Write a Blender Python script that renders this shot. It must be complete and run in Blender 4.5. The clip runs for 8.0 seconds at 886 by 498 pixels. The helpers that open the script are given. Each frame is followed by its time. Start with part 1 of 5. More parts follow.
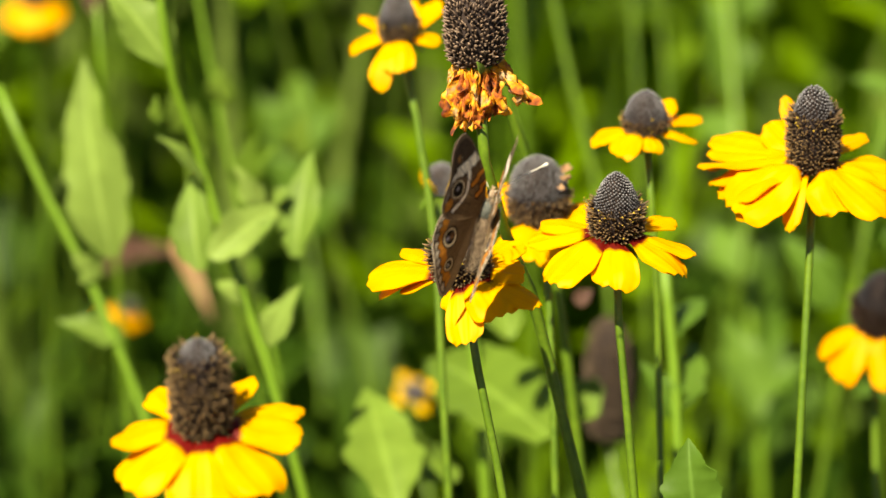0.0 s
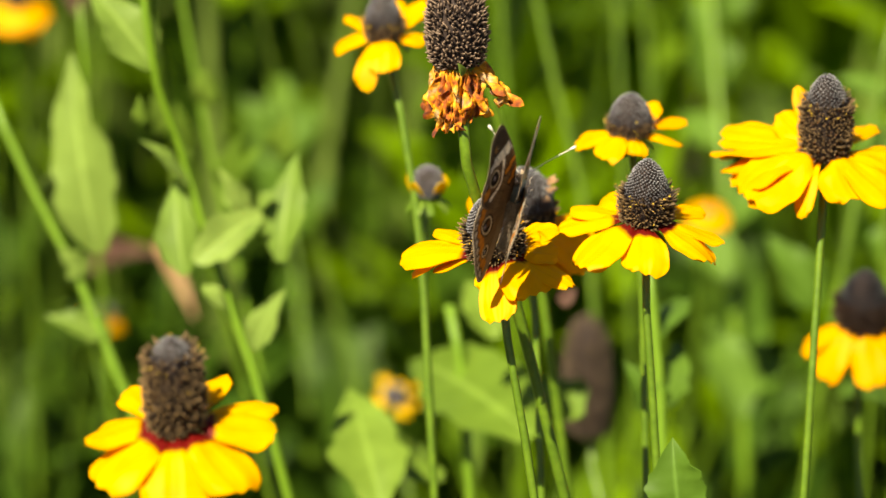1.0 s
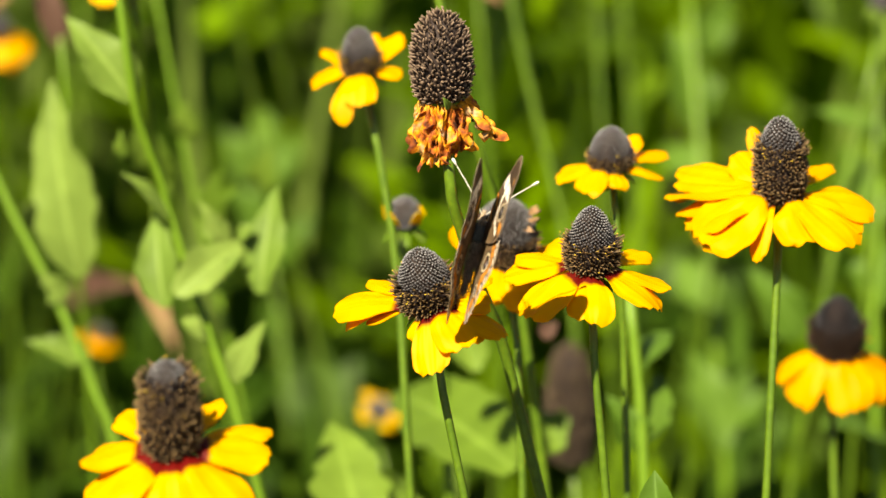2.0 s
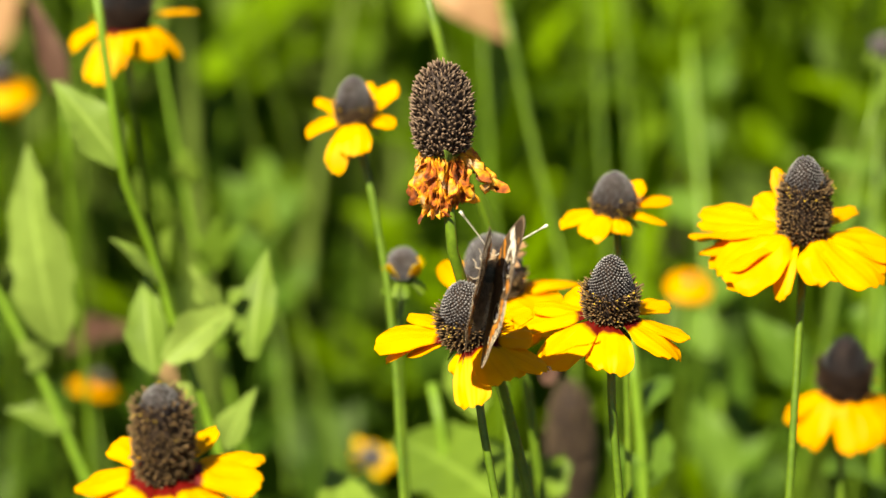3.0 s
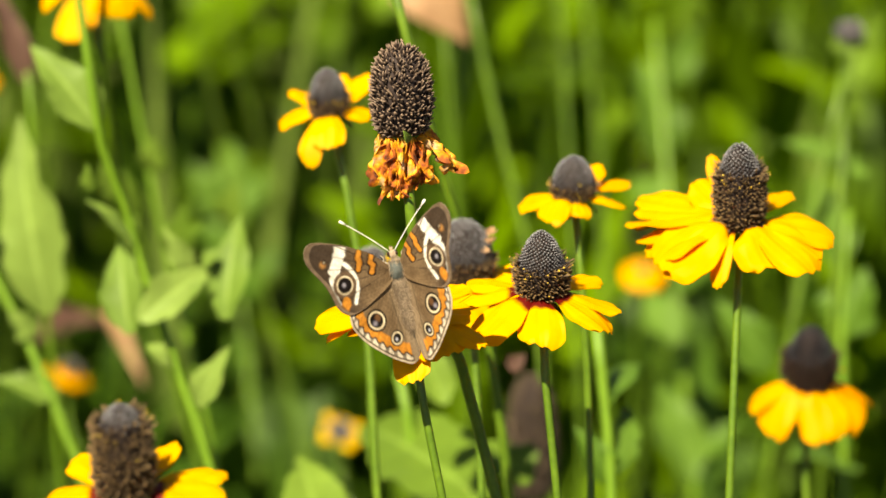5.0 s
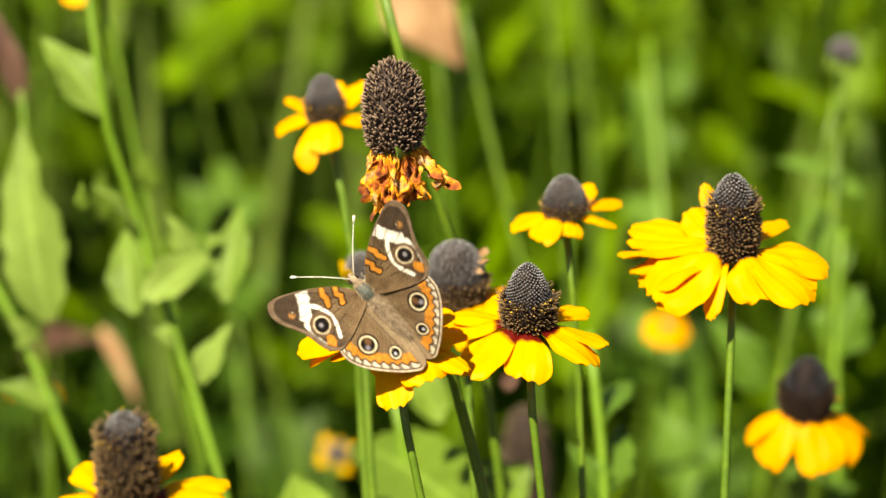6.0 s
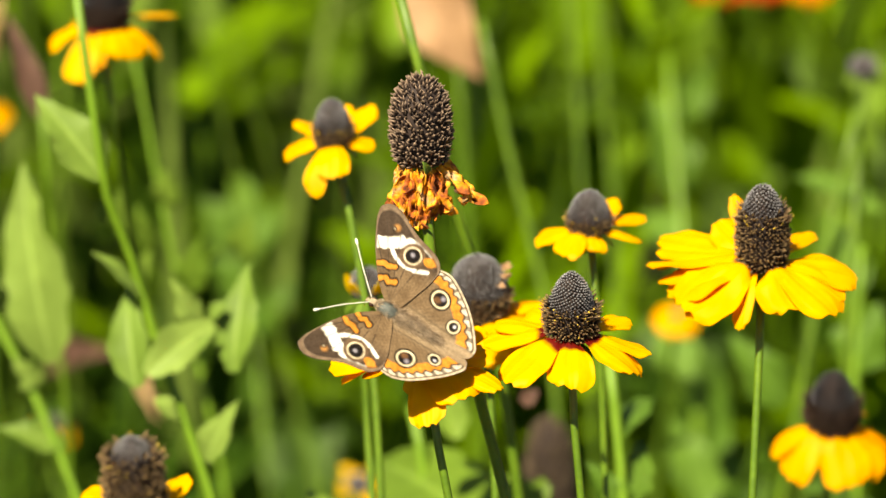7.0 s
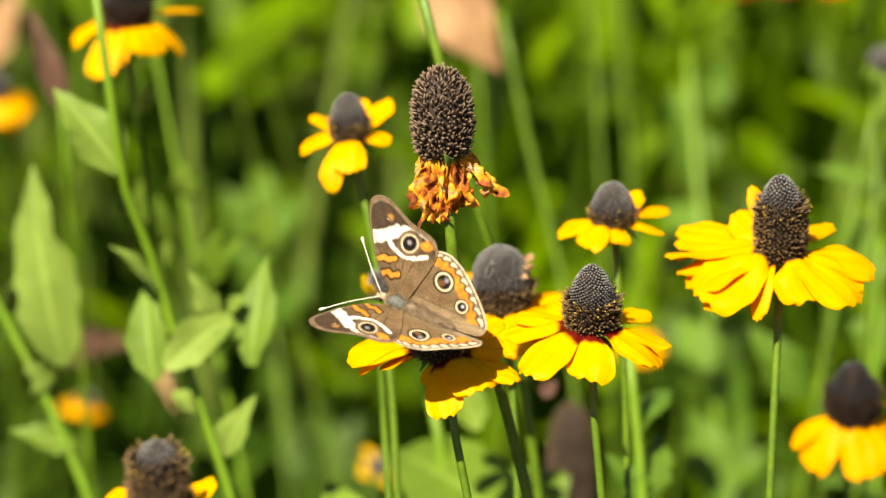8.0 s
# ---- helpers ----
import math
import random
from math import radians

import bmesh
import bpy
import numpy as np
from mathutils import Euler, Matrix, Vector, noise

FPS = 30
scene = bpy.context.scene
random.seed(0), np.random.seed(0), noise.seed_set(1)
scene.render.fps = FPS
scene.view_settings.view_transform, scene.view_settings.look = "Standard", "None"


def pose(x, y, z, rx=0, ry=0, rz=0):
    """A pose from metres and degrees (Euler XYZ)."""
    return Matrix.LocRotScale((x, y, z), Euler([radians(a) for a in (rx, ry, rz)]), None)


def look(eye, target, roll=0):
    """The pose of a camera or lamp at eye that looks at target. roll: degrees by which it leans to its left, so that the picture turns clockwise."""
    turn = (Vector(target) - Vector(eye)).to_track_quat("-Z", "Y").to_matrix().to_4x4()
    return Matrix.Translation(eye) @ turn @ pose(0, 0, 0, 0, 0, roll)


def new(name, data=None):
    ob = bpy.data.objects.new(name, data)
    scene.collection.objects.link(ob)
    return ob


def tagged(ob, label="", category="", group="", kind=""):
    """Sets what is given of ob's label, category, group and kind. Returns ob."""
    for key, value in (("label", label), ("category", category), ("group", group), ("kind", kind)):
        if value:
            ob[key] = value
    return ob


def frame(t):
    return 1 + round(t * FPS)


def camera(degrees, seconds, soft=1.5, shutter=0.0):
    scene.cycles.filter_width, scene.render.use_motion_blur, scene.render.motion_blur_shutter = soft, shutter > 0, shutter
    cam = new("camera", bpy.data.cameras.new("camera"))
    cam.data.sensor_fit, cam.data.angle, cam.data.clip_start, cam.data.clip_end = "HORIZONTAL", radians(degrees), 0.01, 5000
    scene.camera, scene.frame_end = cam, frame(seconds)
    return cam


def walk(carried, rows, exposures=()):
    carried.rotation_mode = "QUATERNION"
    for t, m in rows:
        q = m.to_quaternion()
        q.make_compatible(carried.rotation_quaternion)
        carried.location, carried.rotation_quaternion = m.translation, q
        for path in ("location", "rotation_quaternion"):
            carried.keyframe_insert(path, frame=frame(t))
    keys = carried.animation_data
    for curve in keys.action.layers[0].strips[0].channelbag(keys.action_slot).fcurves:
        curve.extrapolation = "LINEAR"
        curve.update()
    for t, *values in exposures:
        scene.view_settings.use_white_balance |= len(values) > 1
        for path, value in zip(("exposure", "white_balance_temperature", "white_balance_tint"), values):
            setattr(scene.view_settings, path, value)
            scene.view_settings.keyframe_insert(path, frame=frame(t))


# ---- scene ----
# A summer meadow of clasping coneflowers seen through a long lens; the flowers are about 4 cm across.
cam = camera(12.5, 8.0, soft=1.5)
cam.data.dof.use_dof = True
cam.data.dof.focus_distance = 1.085
cam.data.dof.aperture_fstop = 10.0
EYE = (0.0, -1.0, 0.95)


def aim(yaw, pitch, roll=0.0):
    return pose(*EYE, 90 + pitch, roll, yaw)


walk(cam, [
    (0, aim(0.4642, -23.0878)),
    (0.5, aim(0.3802, -23.1978)),
    (1, aim(0.2181, -23.0818)),
    (1.2, aim(0.1761, -23.0258)),
    (2.3, aim(-0.1040, -22.4257)),
    (2.5, aim(-0.0920, -22.2996)),
    (3, aim(-0.0520, -21.9715)),
    (3.5, aim(0.0000, -21.8014)),
    (4, aim(-0.1821, -21.8434)),
    (4.5, aim(-0.3682, -22.0215)),
    (4.7, aim(-0.4562, -22.1536)),
    (5.8, aim(-0.6883, -22.0175)),
    (6, aim(-0.6603, -21.8874)),
    (6.5, aim(-0.5402, -21.7274)),
    (7, aim(-0.3662, -21.6613)),
    (7.5, aim(-0.1261, -21.6633)),
    (8, aim(-0.0700, -21.7834)),
], [(0.0, 1.30, 7500, 7), (8.0, 1.30, 7500, 7)])

# ---------------------------------------------------------------- light
SUN_TO = Vector((-0.29, -0.47, 0.83)).normalized()
world = bpy.data.worlds.new("sky")
scene.world = world
world.use_nodes = True
wn = world.node_tree
sky = wn.nodes.new("ShaderNodeTexSky")
sky.sky_type = "NISHITA"
sky.sun_disc = False
sky.sun_elevation = math.asin(SUN_TO.z)
sky.sun_rotation = math.atan2(SUN_TO.x, SUN_TO.y)
wn.links.new(sky.outputs[0], wn.nodes["Background"].inputs[0])
wn.nodes["Background"].inputs[1].default_value = 0.040
sun_data = bpy.data.lights.new("sun", "SUN")
sun_data.energy = 5.0
sun_data.angle = radians(0.53)
sun_data.color = (1.0, 0.93, 0.80)
sun = new("sun", sun_data)
sun.matrix_world = look(SUN_TO * 10, (0, 0, 0))


# ---------------------------------------------------------------- materials
def material(name):
    m = bpy.data.materials.new(name)
    m.use_nodes = True
    nt = m.node_tree
    return m, nt, nt.nodes["Principled BSDF"]


def node(nt, kind, **inputs):
    n = nt.nodes.new(kind)
    for k, v in inputs.items():
        n.inputs[k.replace("_", " ")].default_value = v
    return n


def ramp(nt, fac, stops):
    n = nt.nodes.new("ShaderNodeValToRGB")
    while len(n.color_ramp.elements) < len(stops):
        n.color_ramp.elements.new(0.5)
    for e, (p, c) in zip(n.color_ramp.elements, stops):
        e.position, e.color = p, (*c, 1)
    nt.links.new(fac, n.inputs[0])
    return n.outputs[0]


def mix(nt, fac, a, b, mode="MIX"):
    n = nt.nodes.new("ShaderNodeMix")
    n.data_type, n.blend_type = "RGBA", mode
    for sock, v in ((n.inputs[0], fac), (n.inputs[6], a), (n.inputs[7], b)):
        if isinstance(v, (int, float)):
            sock.default_value = v
        elif isinstance(v, tuple):
            sock.default_value = (*v, 1)
        else:
            nt.links.new(v, sock)
    return n.outputs[2]


def noise_tex(nt, scale, detail=4.0, rough=0.55, coords=None):
    n = node(nt, "ShaderNodeTexNoise", Scale=scale, Detail=detail, Roughness=rough)
    if coords is None:
        coords = nt.nodes.new("ShaderNodeTexCoord").outputs["Object"]
    nt.links.new(coords, n.inputs["Vector"])
    return n.outputs[0]


def bump(nt, bsdf, height, strength=0.4, distance=0.0005):
    n = node(nt, "ShaderNodeBump", Strength=strength, Distance=distance)
    nt.links.new(height, n.inputs["Height"])
    nt.links.new(n.outputs[0], bsdf.inputs["Normal"])
    return n.outputs[0]


def attribute(nt, name):
    n = nt.nodes.new("ShaderNodeAttribute")
    n.attribute_name = name
    return n


def thin(nt, bsdf, colour, share, normal=None):
    """Adds light that comes through a thin leaf or petal."""
    tr = nt.nodes.new("ShaderNodeBsdfTranslucent")
    nt.links.new(colour, tr.inputs["Color"])
    if normal is not None:
        nt.links.new(normal, tr.inputs["Normal"])
    ms = nt.nodes.new("ShaderNodeMixShader")
    ms.inputs[0].default_value = share
    nt.links.new(bsdf.outputs[0], ms.inputs[1])
    nt.links.new(tr.outputs[0], ms.inputs[2])
    nt.links.new(ms.outputs[0], nt.nodes["Material Output"].inputs[0])


def petal_material(name, low, high, mark, share=0.45):
    """Yellow ray petal: lengthwise veins, an orange flush, a red mark at its foot."""
    m, nt, b = material(name)
    at = attribute(nt, "along")
    sep = nt.nodes.new("ShaderNodeSeparateColor")
    nt.links.new(at.outputs["Color"], sep.inputs[0])
    veins = node(nt, "ShaderNodeMath")
    veins.operation = "MULTIPLY"
    nt.links.new(sep.outputs[1], veins.inputs[0])
    veins.inputs[1].default_value = 40.0
    sine = nt.nodes.new("ShaderNodeMath")
    sine.operation = "SINE"
    nt.links.new(veins.outputs[0], sine.inputs[0])
    blot = noise_tex(nt, 160, 4)
    col = mix(nt, ramp(nt, blot, [(0.35, (0, 0, 0)), (0.7, (1, 1, 1))]), high, low)
    edge = nt.nodes.new("ShaderNodeMath")
    edge.operation = "MULTIPLY_ADD"
    nt.links.new(blot, edge.inputs[0])
    edge.inputs[1].default_value = 0.14
    nt.links.new(sep.outputs[0], edge.inputs[2])
    if mark is not None:
        col = mix(nt, ramp(nt, edge.outputs[0], [(mark[0] + 0.05, (1, 1, 1)), (mark[0] + 0.12, (0, 0, 0))]), col, mark[1])
    nt.links.new(col, b.inputs["Base Color"])
    b.inputs["Roughness"].default_value = 0.55
    b.inputs["Specular IOR Level"].default_value = 0.15
    nrm = bump(nt, b, sine.outputs[0], 0.12, 0.0002)
    thin(nt, b, col, share, nrm)
    return m


def leaf_material(name, a, c, share=0.3, scale=90):
    """Leaf blade: two greens by plant, paler midrib, mottling."""
    m, nt, b = material(name)
    geo = nt.nodes.new("ShaderNodeNewGeometry")
    info = nt.nodes.new("ShaderNodeObjectInfo")
    add = nt.nodes.new("ShaderNodeMath")
    add.operation = "ADD"
    nt.links.new(geo.outputs["Random Per Island"], add.inputs[0])
    nt.links.new(info.outputs["Random"], add.inputs[1])
    fr = nt.nodes.new("ShaderNodeMath")
    fr.operation = "FRACT"
    nt.links.new(add.outputs[0], fr.inputs[0])
    col = mix(nt, fr.outputs[0], a, c)
    blot = noise_tex(nt, scale, 5)
    col = mix(nt, ramp(nt, blot, [(0.3, (0, 0, 0)), (0.75, (0.5, 0.5, 0.5))]), col, tuple(v * 0.5 for v in a))
    at = attribute(nt, "along")
    sep = nt.nodes.new("ShaderNodeSeparateColor")
    nt.links.new(at.outputs["Color"], sep.inputs[0])
    col = mix(nt, ramp(nt, sep.outputs[2], [(0.0, (0.32, 0.32, 0.32)), (0.12, (0, 0, 0))]), col, tuple(min(1, v * 1.7 + 0.02) for v in c))
    nt.links.new(col, b.inputs["Base Color"])
    b.inputs["Roughness"].default_value = 0.5
    b.inputs["Specular IOR Level"].default_value = 0.12
    nrm = bump(nt, b, noise_tex(nt, scale * 4, 3), 0.25, 0.0004)
    thin(nt, b, col, share, nrm)
    return m


def plain_material(name, low, high, scale, rough=0.6, bump_s=0.4, bump_d=0.0003, island=False, spec=0.4):
    """Two colours mottled at two scales, with fine relief."""
    m, nt, b = material(name)
    n1, n2 = noise_tex(nt, scale, 5), noise_tex(nt, scale * 5, 3)
    col = mix(nt, ramp(nt, n1, [(0.3, (0, 0, 0)), (0.7, (1, 1, 1))]), low, high)
    col = mix(nt, ramp(nt, n2, [(0.3, (0, 0, 0)), (0.8, (0.6, 0.6, 0.6))]), col, tuple(v * 0.55 for v in low))
    if island:
        geo = nt.nodes.new("ShaderNodeNewGeometry")
        col = mix(nt, ramp(nt, geo.outputs["Random Per Island"], [(0.0, (0, 0, 0)), (1.0, (1, 1, 1))]), col, island)
    nt.links.new(col, b.inputs["Base Color"])
    b.inputs["Roughness"].default_value = rough
    b.inputs["Specular IOR Level"].default_value = spec
    bump(nt, b, n2, bump_s, bump_d)
    return m


PETAL_RED = petal_material("petal_yellow_red_foot", (0.83, 0.415, 0.0003), (0.88, 0.475, 0.0003), (0.165, (0.15, 0.006, 0.003)))
PETAL_RING = petal_material("petal_yellow_red_ring", (0.83, 0.415, 0.0003), (0.88, 0.475, 0.0003), (0.17, (0.17, 0.005, 0.003)))
PETAL = petal_material("petal_yellow", (0.83, 0.40, 0.0003), (0.88, 0.46, 0.0003), (0.03, (0.16, 0.01, 0.004)))
PETAL_GOLD = petal_material("petal_gold", (0.84, 0.36, 0.0003), (0.89, 0.43, 0.0003), (0.08, (0.14, 0.006, 0.003)))
PETAL_LEMON = petal_material("petal_lemon", (0.80, 0.50, 0.004), (0.88, 0.60, 0.006), None)
PETAL_ORANGE = petal_material("petal_orange", (0.86, 0.25, 0.001), (0.92, 0.32, 0.001), (0.05, (0.3, 0.03, 0.004)))
PETAL_SCARLET = petal_material("petal_scarlet", (0.55, 0.04, 0.004), (0.66, 0.075, 0.004), (0.05, (0.3, 0.03, 0.004)))
WITHERED, wnt, wb = material("withered_petal")
w_blot, w_fine = noise_tex(wnt, 170, 3), noise_tex(wnt, 700, 4)
w_col = ramp(wnt, w_blot, [(0.36, (0.10, 0.022, 0.006)), (0.45, (0.50, 0.12, 0.01)), (0.53, (0.90, 0.40, 0.004)), (0.59, (0.80, 0.42, 0.05)), (0.66, (0.66, 0.44, 0.22))])
w_col = mix(wnt, ramp(wnt, w_fine, [(0.5, (0, 0, 0)), (0.75, (0.7, 0.7, 0.7))]), w_col, (0.2, 0.05, 0.015))
wnt.links.new(w_col, wb.inputs["Base Color"])
wb.inputs["Roughness"].default_value = 0.75
thin(wnt, wb, w_col, 0.3, bump(wnt, wb, w_fine, 0.8, 0.0008))


def bud_material(name, foot, tip, rough=0.6, gloss=0.3):
    """Tight disc buds: dark between, paler at each tip, mottled from bud to bud."""
    m, nt, b = material(name)
    sep = nt.nodes.new("ShaderNodeSeparateColor")
    nt.links.new(attribute(nt, "along").outputs["Color"], sep.inputs[0])
    geo = nt.nodes.new("ShaderNodeNewGeometry")
    pale = mix(nt, geo.outputs["Random Per Island"], tuple(v * 0.7 for v in tip), tuple(v * 1.25 for v in tip))
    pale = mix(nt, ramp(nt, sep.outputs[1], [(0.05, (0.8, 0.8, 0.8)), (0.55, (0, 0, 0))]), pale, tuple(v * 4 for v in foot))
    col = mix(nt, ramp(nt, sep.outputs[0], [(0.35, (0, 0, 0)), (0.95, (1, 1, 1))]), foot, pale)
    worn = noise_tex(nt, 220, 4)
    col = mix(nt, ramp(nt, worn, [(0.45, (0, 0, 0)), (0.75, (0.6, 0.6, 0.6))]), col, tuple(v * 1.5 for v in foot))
    nt.links.new(col, b.inputs["Base Color"])
    b.inputs["Roughness"].default_value = rough
    b.inputs["Specular IOR Level"].default_value = gloss
    return m


# grey buds; the tip colour is lightened to carry the cone's glossy highlight
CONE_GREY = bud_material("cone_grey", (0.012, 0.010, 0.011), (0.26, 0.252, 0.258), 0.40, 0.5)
CONE_DARK = bud_material("cone_dark", (0.005, 0.005, 0.006), (0.014, 0.014, 0.019), 0.35, 0.5)
CORE = plain_material("cone_core", (0.02, 0.012, 0.01), (0.05, 0.03, 0.022), 600, 0.8)
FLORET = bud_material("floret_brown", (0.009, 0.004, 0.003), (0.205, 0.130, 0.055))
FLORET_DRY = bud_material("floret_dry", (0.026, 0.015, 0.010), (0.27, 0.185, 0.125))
FLORET_OLD = plain_material("floret_old", (0.030, 0.020, 0.012), (0.125, 0.088, 0.050), 130, 0.8, 0.3, 0.0001, (0.10, 0.068, 0.04))
FLORET_DARK = bud_material("floret_dark", (0.008, 0.004, 0.003), (0.050, 0.026, 0.014))
POLLEN = plain_material("pollen", (0.45, 0.30, 0.02), (0.7, 0.5, 0.05), 900, 0.8)
STEM = plain_material("stem_green", (0.070, 0.138, 0.007), (0.125, 0.215, 0.012), 120, 0.45, 0.3, 0.0003)
STEM_PALE = plain_material("stem_pale", (0.105, 0.205, 0.008), (0.165, 0.29, 0.015), 120, 0.5, 0.3, 0.0003, (0.11, 0.21, 0.008))
LEAF = leaf_material("leaf_green", (0.095, 0.172, 0.014), (0.175, 0.272, 0.036), 0.3)
LEAF_PALE = leaf_material("leaf_pale_green", (0.14, 0.23, 0.032), (0.27, 0.38, 0.080), 0.3)
# near-black green: the shade of taller plants is put into this colour
LEAF_SHADED = leaf_material("leaf_shaded_green", (0.016, 0.042, 0.002), (0.045, 0.095, 0.006), 0.2)
LEAF_DEEP = leaf_material("leaf_deep_green", (0.065, 0.14, 0.010), (0.12, 0.22, 0.028), 0.3)
LEAF_GRASS = leaf_material("leaf_meadow", (0.010, 0.033, 0.0004), (0.185, 0.330, 0.003), 0.36, 60)
TAN = plain_material("dry_leaf", (0.25, 0.135, 0.058), (0.37, 0.215, 0.10), 90, 0.7)
SOIL = plain_material("soil", (0.010, 0.008, 0.004), (0.028, 0.021, 0.011), 14, 0.95, 0.8, 0.01)
WING, wing_nt, wing_b = material("wing_scales")
wing_col = attribute(wing_nt, "tint").outputs["Color"]
wing_grain = noise_tex(wing_nt, 1600, 3)
wing_mix = mix(wing_nt, ramp(wing_nt, wing_grain, [(0.3, (0, 0, 0)), (0.8, (0.6, 0.6, 0.6))]), wing_col, (0.50, 0.44, 0.38), "MULTIPLY")
wing_mix = mix(wing_nt, ramp(wing_nt, noise_tex(wing_nt, 260, 3), [(0.42, (0, 0, 0)), (0.7, (0.5, 0.5, 0.5))]), wing_mix, (0.50, 0.45, 0.40), "MULTIPLY")
wing_through = mix(wing_nt, 1.0, wing_mix, wing_col, "MULTIPLY")
wing_nt.links.new(wing_mix, wing_b.inputs["Base Color"])
wing_b.inputs["Roughness"].default_value = 0.62
wing_b.inputs["Specular IOR Level"].default_value = 0.06
thin(wing_nt, wing_b, wing_through, 0.10, bump(wing_nt, wing_b, wing_grain, 0.3, 0.0002))
FUR = plain_material("body_fur", (0.26, 0.185, 0.115), (0.55, 0.42, 0.28), 900, 0.85, 0.8, 0.0003)
FUR_DARK = plain_material("thorax_sheen", (0.045, 0.05, 0.042), (0.12, 0.13, 0.11), 900, 0.55, 0.5, 0.0003)
FUR_BROWN = plain_material("abdomen_fur", (0.12, 0.085, 0.052), (0.34, 0.25, 0.16), 900, 0.85, 0.8, 0.0003)
PALE = plain_material("antenna_pale", (0.75, 0.70, 0.58), (0.85, 0.82, 0.72), 900, 0.6)
EYE_DARK = plain_material("eye_brown", (0.04, 0.02, 0.012), (0.07, 0.04, 0.02), 900, 0.2)


# ---------------------------------------------------------------- mesh helpers
def mesh_object(name, verts, faces, mat, parent=None, label="", smooth=True, tint=None, attr="along"):
    me = bpy.data.meshes.new(name)
    me.from_pydata([tuple(v) for v in verts], [], [tuple(int(i) for i in f) for f in faces])
    me.materials.append(mat)
    if smooth:
        me.polygons.foreach_set("use_smooth", [True] * len(me.polygons))
    if tint is not None:
        ca = me.color_attributes.new(attr, "FLOAT_COLOR", "POINT")
        flat = np.ones((len(verts), 4), dtype=np.float32)
        flat[:, :3] = np.asarray(tint, dtype=np.float32)
        ca.data.foreach_set("color", flat.ravel())
    me.update()
    ob = new(name, me)
    if parent is not None:
        ob.parent = parent
    if label:
        ob["label"] = label
    return ob


def thing(name, x, y, z=0.0):
    ob = new(name)
    ob.empty_display_size = 0.01
    ob.matrix_basis = pose(x, y, z)
    return ob


def tube(points, radii, sides=8, cap=True):
    """Verts and faces of a tapered tube along points."""
    pts = [Vector(p) for p in points]
    verts, faces = [], []
    side = Vector((1, 0, 0))
    for i, p in enumerate(pts):
        d = (pts[min(i + 1, len(pts) - 1)] - pts[max(i - 1, 0)]).normalized()
        side = (side - d * side.dot(d)).normalized()
        up = d.cross(side)
        for k in range(sides):
            a = 2 * math.pi * k / sides
            verts.append(p + (side * math.cos(a) + up * math.sin(a)) * radii[i])
    for i in range(len(pts) - 1):
        for k in range(sides):
            k2 = (k + 1) % sides
            faces.append((i * sides + k, i * sides + k2, (i + 1) * sides + k2, (i + 1) * sides + k))
    if cap:
        faces.append(tuple(range(sides))[::-1])
        faces.append(tuple((len(pts) - 1) * sides + k for k in range(sides)))
    return verts, faces


def smooth_path(points, n):
    """n points on a smooth curve through the points, evenly spread along it."""
    p = [Vector(q) for q in points]
    s = [0.0]
    for a, c in zip(p, p[1:]):
        s.append(s[-1] + max((c - a).length, 1e-9))
    slope = [(c - a) / (t - u) for a, c, u, t in zip(p, p[1:], s, s[1:])]
    tan = [slope[0]]
    for k in range(1, len(p) - 1):
        h0, h1 = s[k] - s[k - 1], s[k + 1] - s[k]
        tan.append((slope[k - 1] * h1 + slope[k] * h0) / (h0 + h1))
    tan.append(slope[-1])
    out, k = [], 0
    for i in range(n):
        u = s[-1] * i / (n - 1)
        while k < len(p) - 2 and u > s[k + 1]:
            k += 1
        h = s[k + 1] - s[k]
        f = (u - s[k]) / h
        out.append(p[k] * (2 * f ** 3 - 3 * f * f + 1) + tan[k] * (h * (f ** 3 - 2 * f * f + f)) + p[k + 1] * (3 * f * f - 2 * f ** 3) + tan[k + 1] * (h * (f ** 3 - f * f)))
    return out


RIM = []


def thick(uv):
    """The values of a sheet's upper side, for all its points."""
    return uv + uv + [uv[i] for i in RIM] * 2


def sheet(grid, thickness):
    """Closed thin body from a grid [rows][cols] of points: verts, faces."""
    r, c = len(grid), len(grid[0])
    top = [Vector(q) for row in grid for q in row]
    nor = [Vector((0, 0, 0)) for _ in top]
    quads = []
    for i in range(r - 1):
        for j in range(c - 1):
            q = (i * c + j, i * c + j + 1, (i + 1) * c + j + 1, (i + 1) * c + j)
            quads.append(q)
            nn = (top[q[2]] - top[q[0]]).cross(top[q[3]] - top[q[1]])
            for k in q:
                nor[k] += nn
    under = [v - (n.normalized() if n.length > 0 else Vector((0, 0, 1))) * thickness for v, n in zip(top, nor)]
    m = len(top)
    faces = quads + [tuple(k + m for k in q[::-1]) for q in quads]
    rim = [j for j in range(c)] + [i * c + c - 1 for i in range(1, r)] + [(r - 1) * c + j for j in range(c - 2, -1, -1)] + [i * c for i in range(r - 2, 0, -1)]
    k = 2 * m
    for i in range(len(rim)):
        j = (i + 1) % len(rim)
        faces.append((k + j, k + i, k + len(rim) + i, k + len(rim) + j))
    RIM[:] = rim
    return top + under + [top[i] for i in rim] + [under[i] for i in rim], faces


def frame_along(axis, hint=(0, -1, 0)):
    """Turn whose z is axis and whose -y leans to hint's side."""
    z = Vector(axis).normalized()
    y = -(Vector(hint) - z * Vector(hint).dot(z)).normalized()
    x = y.cross(z)
    return Matrix((x, y, z)).transposed().to_4x4()


